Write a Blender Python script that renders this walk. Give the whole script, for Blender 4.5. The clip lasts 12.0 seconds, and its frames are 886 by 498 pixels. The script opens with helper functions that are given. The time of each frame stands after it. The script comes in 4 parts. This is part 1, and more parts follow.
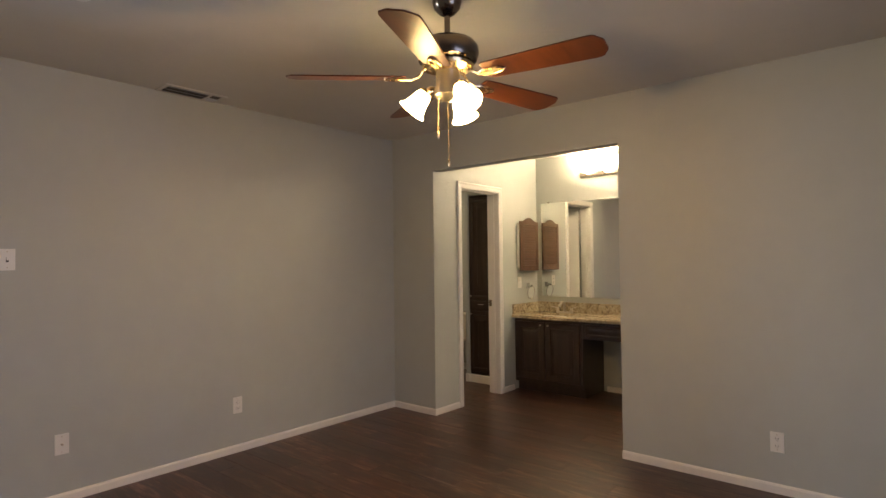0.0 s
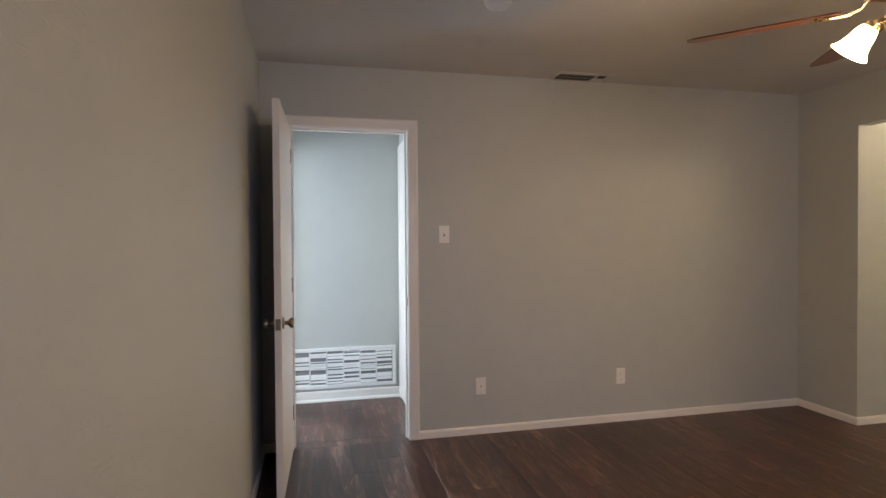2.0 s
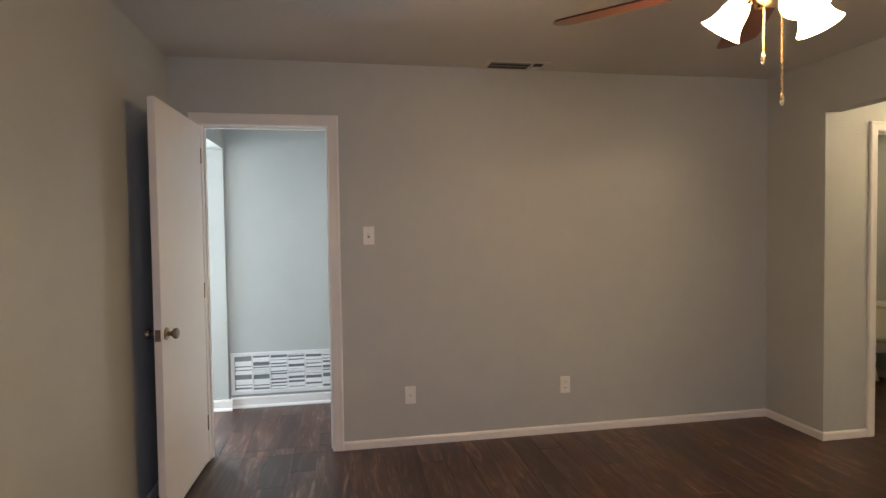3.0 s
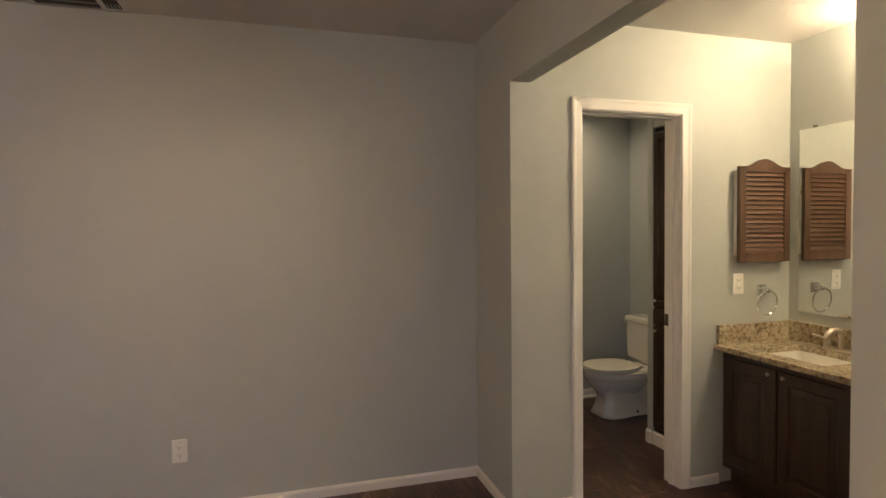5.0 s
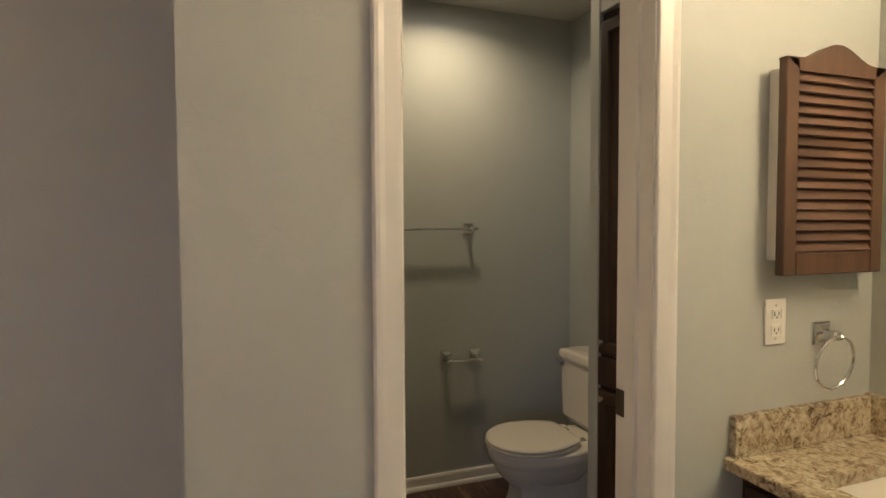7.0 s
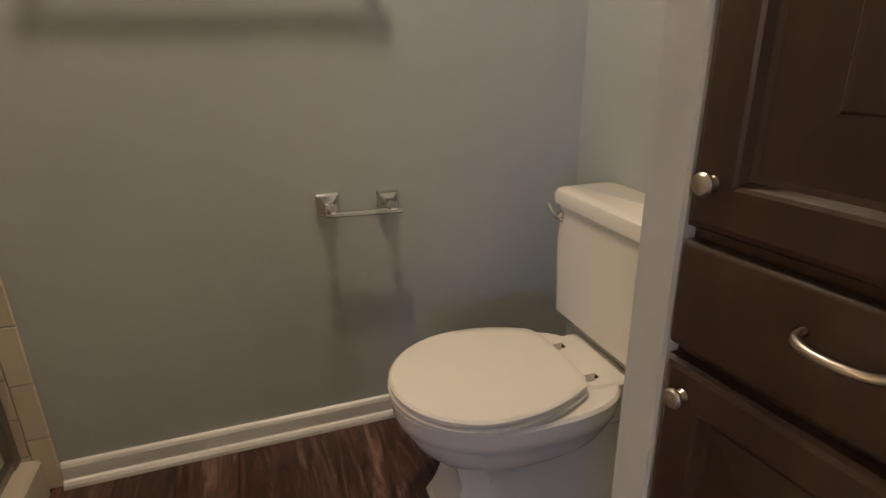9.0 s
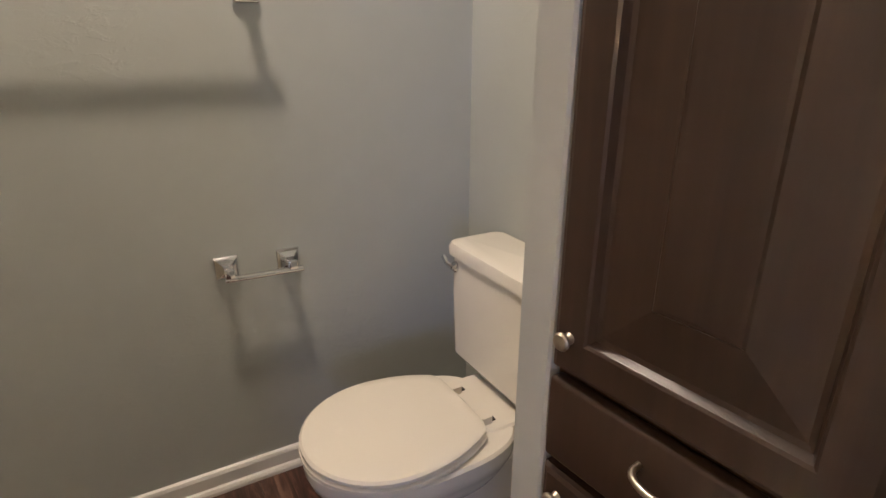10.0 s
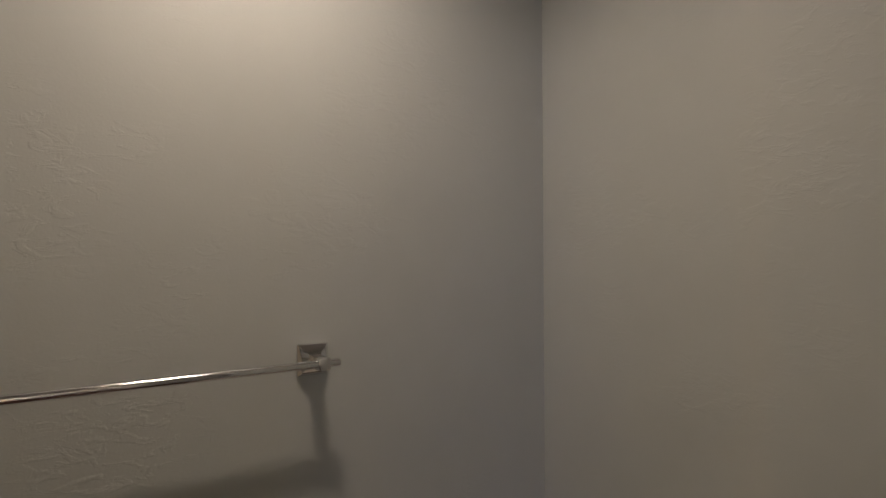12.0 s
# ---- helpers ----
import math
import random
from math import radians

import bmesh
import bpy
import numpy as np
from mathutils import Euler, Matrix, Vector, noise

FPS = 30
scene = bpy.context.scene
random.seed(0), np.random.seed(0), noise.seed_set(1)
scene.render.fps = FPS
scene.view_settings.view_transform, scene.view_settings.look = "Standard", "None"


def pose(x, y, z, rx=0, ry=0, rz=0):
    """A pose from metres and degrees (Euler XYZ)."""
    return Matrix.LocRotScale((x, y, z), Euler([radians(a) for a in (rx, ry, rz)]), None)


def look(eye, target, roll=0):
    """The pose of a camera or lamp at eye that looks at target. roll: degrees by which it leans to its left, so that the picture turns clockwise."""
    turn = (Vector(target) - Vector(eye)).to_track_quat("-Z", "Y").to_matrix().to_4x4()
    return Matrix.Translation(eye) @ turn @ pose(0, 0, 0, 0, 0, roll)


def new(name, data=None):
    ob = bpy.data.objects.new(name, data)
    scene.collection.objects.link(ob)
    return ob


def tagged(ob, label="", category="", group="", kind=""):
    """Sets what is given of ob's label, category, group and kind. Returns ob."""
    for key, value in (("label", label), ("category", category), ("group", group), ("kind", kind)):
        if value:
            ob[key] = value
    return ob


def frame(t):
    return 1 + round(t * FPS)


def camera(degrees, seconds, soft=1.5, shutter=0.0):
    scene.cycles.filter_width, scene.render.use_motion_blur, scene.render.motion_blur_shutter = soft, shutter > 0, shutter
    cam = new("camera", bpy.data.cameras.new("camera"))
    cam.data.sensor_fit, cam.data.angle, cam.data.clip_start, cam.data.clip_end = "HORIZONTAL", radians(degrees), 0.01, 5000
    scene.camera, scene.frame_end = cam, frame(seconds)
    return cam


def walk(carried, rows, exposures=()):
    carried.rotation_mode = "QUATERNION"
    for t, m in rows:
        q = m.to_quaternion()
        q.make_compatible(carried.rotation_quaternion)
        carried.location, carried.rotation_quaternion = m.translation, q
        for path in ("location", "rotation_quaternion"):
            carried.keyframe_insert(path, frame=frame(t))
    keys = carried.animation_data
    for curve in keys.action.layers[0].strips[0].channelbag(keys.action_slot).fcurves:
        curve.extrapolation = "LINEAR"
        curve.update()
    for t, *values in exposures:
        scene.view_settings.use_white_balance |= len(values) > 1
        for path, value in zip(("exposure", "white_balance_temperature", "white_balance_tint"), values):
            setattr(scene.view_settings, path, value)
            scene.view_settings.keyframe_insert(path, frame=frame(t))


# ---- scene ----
cam = camera(77.0, 12.0)
EXPOSURES = [(0, -0.14, 6700, 13), (1.5, -0.08, 6500, 13), (3.2, -0.18, 6900, 13), (5.5, -0.22, 6500, 13), (6.5, -0.25, 6500, 13), (8.3, 0.3, 6250, 18), (9, 0.76, 5950, 20), (9.5, 1.0, 5750, 21), (10, 1.1, 5700, 22), (10.5, 1.02, 5700, 22), (11, 0.82, 5650, 24), (11.5, 0.56, 5650, 25), (12, -0.2, 5700, 25)]
PATH = [
    (0, (-3.597, -3.664, 1.325), (-2.075, -2.366, 1.366), -0.7),
    (0.5, (-3.637, -3.691, 1.321), (-2.39, -2.127, 1.328), -0.7),
    (1, (-3.705, -3.688, 1.311), (-2.751, -1.93, 1.308), -0.6),
    (1.5, (-3.768, -3.651, 1.317), (-3.08, -1.773, 1.299), -0.5),
    (2, (-3.712, -3.615, 1.324), (-3.254, -1.668, 1.289), -0.4),
    (2.5, (-3.424, -3.567, 1.376), (-3.059, -1.601, 1.314), -0.6),
    (3, (-3.014, -3.547, 1.382), (-2.661, -1.58, 1.316), -0.8),
    (3.5, (-2.54, -3.426, 1.387), (-2.162, -1.463, 1.32), -0.8),
    (3.7, (-2.323, -3.389, 1.385), (-1.927, -1.429, 1.321), -0.8),
    (5.3, (-0.835, -2.767, 1.393), (-0.209, -0.869, 1.32), -0.7),
    (5.5, (-0.695, -2.626, 1.419), (-0.031, -0.741, 1.334), -0.8),
    (6, (-0.406, -2.339, 1.42), (0.279, -0.462, 1.321), -0.8),
    (6.5, (-0.19, -1.96, 1.408), (0.502, -0.086, 1.318), -0.5),
    (6.7, (-0.08, -1.785, 1.377), (0.607, 0.091, 1.29), -0.3),
    (8.3, (0.765, -0.455, 1.193), (1.401, 1.425, 0.964), -0.7),
    (8.5, (0.832, -0.365, 1.146), (1.461, 1.511, 0.85), -0.9),
    (9, (0.897, -0.275, 1.037), (1.502, 1.504, 0.353), -0.9),
    (9.5, (0.901, -0.282, 1.041), (1.545, 1.409, 0.189), -1.2),
    (10, (0.893, -0.292, 1.202), (1.82, 1.336, 0.503), 0.1),
    (10.5, (0.913, -0.249, 1.436), (2.031, 1.303, 0.853), -0.4),
    (11, (0.926, -0.224, 1.555), (2.203, 1.3, 1.35), 0.6),
    (11.5, (0.935, -0.11, 1.482), (2.176, 1.457, 1.554), -0.9),
    (12, (0.805, 0.086, 1.503), (1.907, 1.755, 1.531), -0.2),
]
walk(cam, [(t, look(eye, target, roll)) for t, eye, target, roll in PATH], EXPOSURES)

# ---- world, light, exposure ----
def area(name, m, sx, sy, watts, colour, spread=180):
    d = bpy.data.lights.new(name, "AREA")
    d.spread = radians(spread)
    d.shape, d.size, d.size_y, d.energy, d.color = "RECTANGLE", sx, sy, watts, colour
    ob = new(name, d)
    ob.matrix_world = m
    return ob


def bulb(name, x, y, z, watts, colour, radius=0.03):
    d = bpy.data.lights.new(name, "POINT")
    d.energy, d.color, d.shadow_soft_size = watts, colour, radius
    ob = new(name, d)
    ob.location = (x, y, z)
    return ob


WARM = (1.0, 0.58, 0.21)
VANITY = (1.0, 0.77, 0.48)
PANEL = (1.0, 0.79, 0.49)
SKY = (0.50, 0.62, 1.0)
world = bpy.data.worlds.new("world")
scene.world = world
world.use_nodes = True
wn = world.node_tree
sky = wn.nodes.new("ShaderNodeTexSky")
sky.sky_type, sky.sun_disc, sky.sun_elevation, sky.sun_rotation = "NISHITA", False, radians(40), radians(90)
wn.links.new(sky.outputs["Color"], wn.nodes["Background"].inputs["Color"])
wn.nodes["Background"].inputs["Strength"].default_value = 0.08
sun_data = bpy.data.lights.new("sun", "SUN")
sun_data.energy, sun_data.angle, sun_data.color = 2.0, radians(0.6), (1.0, 0.95, 0.88)
sun = new("sun", sun_data)
sun.matrix_world = look((30, 0, 25), (0, 0, 0))

FAN = (-1.812, -2.18)
area("window_light", pose(-2.3, -4.99, 1.45, 78, 0, 0), 1.4, 1.1, 15, SKY, 130)
area("room_window_light", pose(-6.03, 0.45, 1.5, 0, -90, 0), 1.2, 1.0, 92, (0.76, 0.88, 1.0))
area("room_north_light", pose(-5.27, 2.19, 1.4, -90, 0, 0), 0.85, 1.3, 170, (0.76, 0.88, 1.0))
area("panel_light", pose(1.04, 0.765, 2.396), 0.18, 0.07, 6.6, PANEL, 155)
for k in range(3):
    a = radians(130 + 120 * k)
    bulb("fan_bulb", FAN[0] + 0.135 * math.cos(a), FAN[1] + 0.135 * math.sin(a), 1.945, 19, WARM)
for k in range(4):
    bulb("vanity_bulb", 1.625, -1.10 - 0.2 * k, 2.335, 12, VANITY)


# ---- materials ----
def srgb(r, g, b):
    return tuple(((c / 255 + 0.055) / 1.055) ** 2.4 if c > 10 else c / 3300 for c in (r, g, b)) + (1,)


class Mat:
    """A principled material with small builders for noise, ramps and bump."""

    def __init__(self, name, colour, rough=0.5, metal=0.0):
        self.m = bpy.data.materials.new(name)
        self.m.use_nodes = True
        self.t = self.m.node_tree
        self.b = self.t.nodes["Principled BSDF"]
        self.b.inputs["Base Color"].default_value = (*colour[:3], 1)
        self.b.inputs["Roughness"].default_value = rough
        self.b.inputs["Metallic"].default_value = metal

    def node(self, kind, **inputs):
        n = self.t.nodes.new(kind)
        for key, value in inputs.items():
            n.inputs[key].default_value = value
        return n

    def link(self, a, b):
        self.t.links.new(a, b)

    def coords(self, scale=(1, 1, 1), shift=None):
        g = self.node("ShaderNodeNewGeometry")
        mp = self.node("ShaderNodeMapping", Scale=scale)
        self.link(g.outputs["Position"], mp.inputs["Vector"])
        if shift is not None:
            self.link(shift, mp.inputs["Location"])
        return mp.outputs["Vector"]

    def noise(self, vector, scale, detail=4.0, rough=0.55, distort=0.0):
        n = self.node("ShaderNodeTexNoise", Scale=scale, Detail=detail, Roughness=rough, Distortion=distort)
        self.link(vector, n.inputs["Vector"])
        return n.outputs["Fac"]

    def ramp(self, fac, stops):
        n = self.node("ShaderNodeValToRGB")
        e = n.color_ramp.elements
        while len(e) < len(stops):
            e.new(0.5)
        for el, (p, c) in zip(e, stops):
            el.position, el.color = p, (*c[:3], 1)
        self.link(fac, n.inputs["Fac"])
        return n.outputs["Color"]

    def mix(self, fac, a, b, blend="MIX"):
        n = self.t.nodes.new("ShaderNodeMix")
        n.data_type, n.blend_type = "RGBA", blend
        for value, sock in ((fac, n.inputs[0]), (a, n.inputs[6]), (b, n.inputs[7])):
            if hasattr(value, "is_output"):
                self.link(value, sock)
            elif isinstance(value, (int, float)):
                sock.default_value = value
            else:
                sock.default_value = (*value[:3], 1)
        return n.outputs[2]

    def colour(self, out):
        self.link(out, self.b.inputs["Base Color"])

    def roughness(self, fac, lo, hi):
        n = self.node("ShaderNodeMapRange")
        n.inputs["To Min"].default_value, n.inputs["To Max"].default_value = lo, hi
        self.link(fac, n.inputs["Value"])
        self.link(n.outputs["Result"], self.b.inputs["Roughness"])

    def bump(self, fac, strength, distance):
        n = self.node("ShaderNodeBump", Strength=strength, Distance=distance)
        self.link(fac, n.inputs["Height"])
        if self.b.inputs["Normal"].links:
            self.link(self.b.inputs["Normal"].links[0].from_socket, n.inputs["Normal"])
        self.link(n.outputs["Normal"], self.b.inputs["Normal"])

    def random(self):
        return self.node("ShaderNodeObjectInfo").outputs["Random"]


def paint(name, c, rough, lumps, grain, spread=0.05):
    """Rolled wall paint: slow tone drift, fine roller stipple and trowel lumps."""
    p = Mat(name, c, rough)
    v = p.coords()
    slow = p.noise(v, 0.9, 3)
    fine = p.noise(v, 9.0, 4)
    dark = tuple(x * (1 - spread) for x in c[:3])
    light = tuple(min(1, x * (1 + spread)) for x in c[:3])
    base = p.ramp(slow, [(0.3, dark), (0.7, light)])
    p.colour(p.mix(0.25, base, p.ramp(fine, [(0.35, dark), (0.65, light)])))
    p.roughness(fine, rough - 0.06, rough + 0.06)
    p.bump(p.noise(v, 220.0, 2), grain, 0.0010)
    trowel = p.ramp(p.noise(p.coords((1, 1, 2.2)), 21.0, 6, 0.62, 0.9), [(0.50, (0, 0, 0)), (0.60, (1, 1, 1))])
    patch = p.ramp(p.noise(v, 3.4, 3, 0.5, 0.4), [(0.50, (0.04, 0.04, 0.04)), (0.60, (1, 1, 1))])
    p.bump(p.mix(1.0, trowel, patch, "MULTIPLY"), lumps, 0.0022)
    return p.m


WALL = paint("grey_wall_paint", (0.462, 0.484, 0.466), 0.52, 0.19, 0.16)
CEIL = paint("ceiling_paint", (0.62, 0.60, 0.57), 0.75, 0.55, 0.4, 0.04)
TRIM = paint("white_trim_paint", (0.78, 0.76, 0.73), 0.34, 0.0, 0.02, 0.03)
DOORW = paint("white_door_paint", (0.76, 0.73, 0.70), 0.38, 0.0, 0.03, 0.03)
PLASTIC = Mat("white_plastic", (0.80, 0.79, 0.76), 0.35).m
SLOT = Mat("dark_slot", (0.02, 0.02, 0.02), 0.6).m
SCREEN = Mat("grille_white_metal", (0.74, 0.75, 0.75), 0.4).m
FILTER = paint("grey_filter", (0.22, 0.23, 0.24), 0.8, 0.3, 0.3)
# near-black for the vent's painted shade, also subfloor and dark small parts
VOID = Mat("shade_and_dark_parts", (0.05, 0.045, 0.04), 0.8).m


def plank_material():
    p = Mat("dark_vinyl_plank", (0.05, 0.03, 0.02), 0.36)
    r = p.random()
    shift = p.node("ShaderNodeVectorMath")
    shift.operation = "SCALE"
    shift.inputs[0].default_value = (3.1, 7.7, 1.3)
    p.link(r, shift.inputs["Scale"])
    v = p.coords((1, 1, 1), shift.outputs["Vector"])
    streak = p.node("ShaderNodeMapping", Scale=(16, 1.8, 1))
    p.link(v, streak.inputs["Vector"])
    wide = p.node("ShaderNodeMapping", Scale=(7, 0.7, 1))
    p.link(v, wide.inputs["Vector"])
    a = p.noise(streak.outputs["Vector"], 1.6, 8, 0.66, 1.6)
    b = p.noise(wide.outputs["Vector"], 1.0, 5, 0.6, 1.2)
    deep = p.ramp(a, [(0.32, (0.015, 0.006, 0.0045)), (0.50, (0.055, 0.022, 0.014)), (0.68, (0.150, 0.074, 0.047))])
    grey = p.ramp(a, [(0.34, (0.022, 0.011, 0.008)), (0.50, (0.090, 0.048, 0.035)), (0.66, (0.270, 0.180, 0.135))])
    body = p.mix(p.ramp(b, [(0.42, (0, 0, 0)), (0.62, (1, 1, 1))]), deep, grey)
    tone = p.ramp(r, [(0.0, (0.52, 0.49, 0.48)), (1.0, (1.10, 1.00, 0.95))])
    p.colour(p.mix(1.0, body, tone, "MULTIPLY"))
    p.roughness(a, 0.20, 0.52)
    p.b.inputs["Specular IOR Level"].default_value = 0.58
    p.bump(a, 0.35, 0.0008)
    return p.m


def wood(name, dark, mid, light, rough, along):
    """Stained wood whose grain runs along one axis."""
    p = Mat(name, mid, rough)
    scale = [22.0, 22.0, 22.0]
    scale[along] = 1.6
    g = p.noise(p.coords(tuple(scale)), 1.0, 6, 0.6, 0.5)
    s = p.noise(p.coords(), 2.2, 3)
    p.colour(p.mix(0.3, p.ramp(g, [(0.3, dark), (0.5, mid), (0.72, light)]), p.ramp(s, [(0.3, dark), (0.7, light)])))
    p.roughness(g, rough - 0.06, rough + 0.08)
    p.bump(g, 0.15, 0.0006)
    return p.m


PLANK = plank_material()
ESPRESSO = wood("espresso_stained_wood", (0.020, 0.011, 0.0075), (0.037, 0.0205, 0.014), (0.062, 0.036, 0.024), 0.34, 2)
LOUVRE = wood("brown_stained_pine", (0.052, 0.026, 0.015), (0.088, 0.045, 0.027), (0.135, 0.073, 0.044), 0.42, 2)
SLATW = wood("brown_stained_slat", (0.052, 0.026, 0.015), (0.088, 0.045, 0.027), (0.135, 0.073, 0.044), 0.42, 0)
BLADE = wood("cherry_fan_blade", (0.060, 0.017, 0.008), (0.105, 0.031, 0.013), (0.145, 0.047, 0.020), 0.32, 0)
CERAMIC = Mat("glazed_china", (0.80, 0.76, 0.68), 0.12).m
BASIN = Mat("white_basin_china", (0.82, 0.80, 0.75), 0.12).m
CREAM = Mat("cream_acrylic", (0.56, 0.49, 0.38), 0.25).m
SEATP = Mat("seat_plastic", (0.82, 0.77, 0.68), 0.22).m


def metal(name, c, rough):
    p = Mat(name, c, rough, 1.0)
    p.roughness(p.noise(p.coords(), 60.0, 3), max(0.03, rough - 0.05), rough + 0.07)
    return p.m


CHROME = metal("chrome", (0.76, 0.76, 0.77), 0.08)
NICKEL = metal("brushed_nickel", (0.54, 0.48, 0.41), 0.32)
PEWTER = metal("dark_pewter", (0.20, 0.165, 0.13), 0.20)
BRASSY = metal("aged_brass", (0.62, 0.48, 0.28), 0.26)
SATIN = Mat("satin_aluminium", (0.34, 0.32, 0.29), 0.38, 1.0).m
BRONZE = metal("aged_bronze", (0.26, 0.21, 0.155), 0.28)
MIRROR = Mat("silvered_mirror", (0.86, 0.87, 0.84), 0.02, 1.0).m


def granite():
    p = Mat("beige_granite", (0.4, 0.34, 0.24), 0.16)
    v = p.coords()
    a = p.noise(v, 46.0, 6, 0.7, 0.8)
    b = p.noise(v, 110.0, 4, 0.6)
    c = p.noise(v, 8.0, 4, 0.6, 1.0)
    base = p.ramp(a, [(0.34, (0.11, 0.080, 0.055)), (0.44, (0.34, 0.28, 0.20)), (0.55, (0.54, 0.48, 0.37)), (0.72, (0.66, 0.61, 0.50))])
    specks = p.ramp(b, [(0.33, (0.14, 0.11, 0.09)), (0.40, (1, 1, 1))])
    cloud = p.ramp(c, [(0.35, (0.76, 0.70, 0.60)), (0.6, (1.0, 0.97, 0.91))])
    p.colour(p.mix(0.8, p.mix(0.75, base, specks, "MULTIPLY"), cloud, "MULTIPLY"))
    return p.m


GRANITE = granite()


def tile_material():
    p = Mat("cream_glazed_tile", (0.66, 0.58, 0.44), 0.14)
    tone = p.ramp(p.random(), [(0, (0.60, 0.52, 0.39)), (1, (0.70, 0.62, 0.48))])
    p.colour(tone)
    p.bump(p.noise(p.coords(), 18.0, 2), 0.1, 0.001)
    return p.m


TILE = tile_material()
GROUT = paint("grout", (0.36, 0.30, 0.22), 0.8, 0.1, 0.4)
GLASS = Mat("clear_glass", (1, 1, 1), 0.02)
GLASS.b.inputs["Transmission Weight"].default_value = 1.0
GLASS = GLASS.m
FROST = Mat("frosted_glass", (0.80, 0.74, 0.62), 0.45)
FROST.b.inputs["Transmission Weight"].default_value = 0.7
FROST = FROST.m


def glowing(name, c, strength):
    p = Mat(name, (0.9, 0.88, 0.82), 0.4)
    p.b.inputs["Emission Color"].default_value = (*c, 1)
    p.b.inputs["Emission Strength"].default_value = strength
    return p.m


SHADE = glowing("lit_frosted_glass", (1.0, 0.71, 0.29), 40.0)
VSHADE = glowing("lit_vanity_glass", (1.0, 0.81, 0.52), 54.0)
LENS = glowing("lit_panel_lens", (1.0, 0.92, 0.76), 7.0)


# ---- builders ----
def quadbox(bm, a, b, bevel=0.0, segments=1):
    """An axis-aligned box from corner a to corner b."""
    lo = [min(p, q) for p, q in zip(a, b)]
    hi = [max(p, q) for p, q in zip(a, b)]
    m = Matrix.Translation([(p + q) / 2 for p, q in zip(lo, hi)]) @ Matrix.Diagonal((*[q - p for p, q in zip(lo, hi)], 1))
    made = bmesh.ops.create_cube(bm, size=1.0, matrix=m)
    if bevel:
        edges = list({e for v in made["verts"] for e in v.link_edges})
        bmesh.ops.bevel(bm, geom=edges, offset=bevel, segments=segments, affect="EDGES", profile=0.5)
    return bm


def box(a, b, bevel=0.0, segments=1):
    return quadbox(bmesh.new(), a, b, bevel, segments)


def boxes(*pairs, bevel=0.0):
    bm = bmesh.new()
    for a, b in pairs:
        quadbox(bm, a, b, bevel)
    return bm


def loft(rings, close_start=True, close_end=True, bm=None):
    """A skin over rings of equal length."""
    bm = bm or bmesh.new()
    rows = [[bm.verts.new(p) for p in ring] for ring in rings]
    n = len(rows[0])
    for r, s in zip(rows, rows[1:]):
        for i in range(n):
            bm.faces.new((r[i], r[(i + 1) % n], s[(i + 1) % n], s[i]))
    if close_start:
        bm.faces.new(rows[0][::-1])
    if close_end:
        bm.faces.new(rows[-1])
    bmesh.ops.recalc_face_normals(bm, faces=bm.faces)
    return bm


def spin(profile, m=Matrix(), n=28, cap=(True, True), bm=None):
    """A turned shape: (radius, height) pairs about z, moved by m."""
    rings = [[m @ Vector((r * math.cos(2 * math.pi * i / n), r * math.sin(2 * math.pi * i / n), z)) for i in range(n)] for r, z in profile]
    return loft(rings, cap[0], cap[1], bm)


def tube(points, radius, n=12, bm=None):
    """A round rod along points."""
    pts = [Vector(p) for p in points]
    rings = []
    up = None
    for i, p in enumerate(pts):
        d = (pts[min(i + 1, len(pts) - 1)] - pts[max(i - 1, 0)]).normalized()
        if up is None:
            up = d.orthogonal().normalized()
        side = d.cross(up).normalized()
        up = side.cross(d).normalized()
        rings.append([p + radius * (math.cos(2 * math.pi * k / n) * up + math.sin(2 * math.pi * k / n) * side) for k in range(n)])
    return loft(rings, True, True, bm)


def mesh(name, bm, material, smooth=False, angle=35):
    me = bpy.data.meshes.new(name)
    bmesh.ops.recalc_face_normals(bm, faces=bm.faces)
    if smooth:
        for f in bm.faces:
            f.smooth = True
        for e in bm.edges:
            if len(e.link_faces) == 2 and e.calc_face_angle(0) > radians(angle):
                e.smooth = False
    bm.to_mesh(me)
    bm.free()
    me.materials.append(material)
    return me


def part(name, bm, material, parent, label="", smooth=False):
    ob = new(name, mesh(name, bm, material, smooth))
    ob.parent = parent
    if parent is not None and parent.parent is None:
        ob.matrix_parent_inverse = parent.matrix_basis.inverted()
    elif parent is not None:
        ob.matrix_parent_inverse = (parent.parent.matrix_basis @ parent.parent.matrix_basis.inverted() @ parent.matrix_basis).inverted()
    return tagged(ob, label)


def thing(name, x, y, z, label, category, group=""):
    ob = new(name)
    ob.empty_display_size = 0.1
    ob.matrix_basis = pose(x, y, z)
    return tagged(ob, label, category, group)


def setting(name, bm, material, label, category, smooth=False):
    return tagged(new(name, mesh(name, bm, material, smooth)), label, category, "", "structure")


# ---- structure ----
H = 2.432
XW, YS = -4.02, -5.0           # bedroom west and south walls
OPEN_S, OPEN_N, OPEN_H = -2.146, -0.492, 2.098
XE = 1.703                     # vanity wall
NY, NX = 1.115, 1.787          # toilet room north and east walls
SY0, SY1, SX = 0.086, 0.139, 1.234   # stub wall beside the toilet
T = 0.11
setting("floor", boxes(((-6.2, YS - T, -0.12), (2.0, 2.4, -0.004))), VOID, "subfloor under dark vinyl planks", "floor")
HB = 2.418                     # lower ceiling over the vanity and toilet
setting("ceiling", boxes(((-6.2, YS - T, H), (2.0, 2.4, H + 0.12))), CEIL, "off-white textured ceiling", "ceiling")
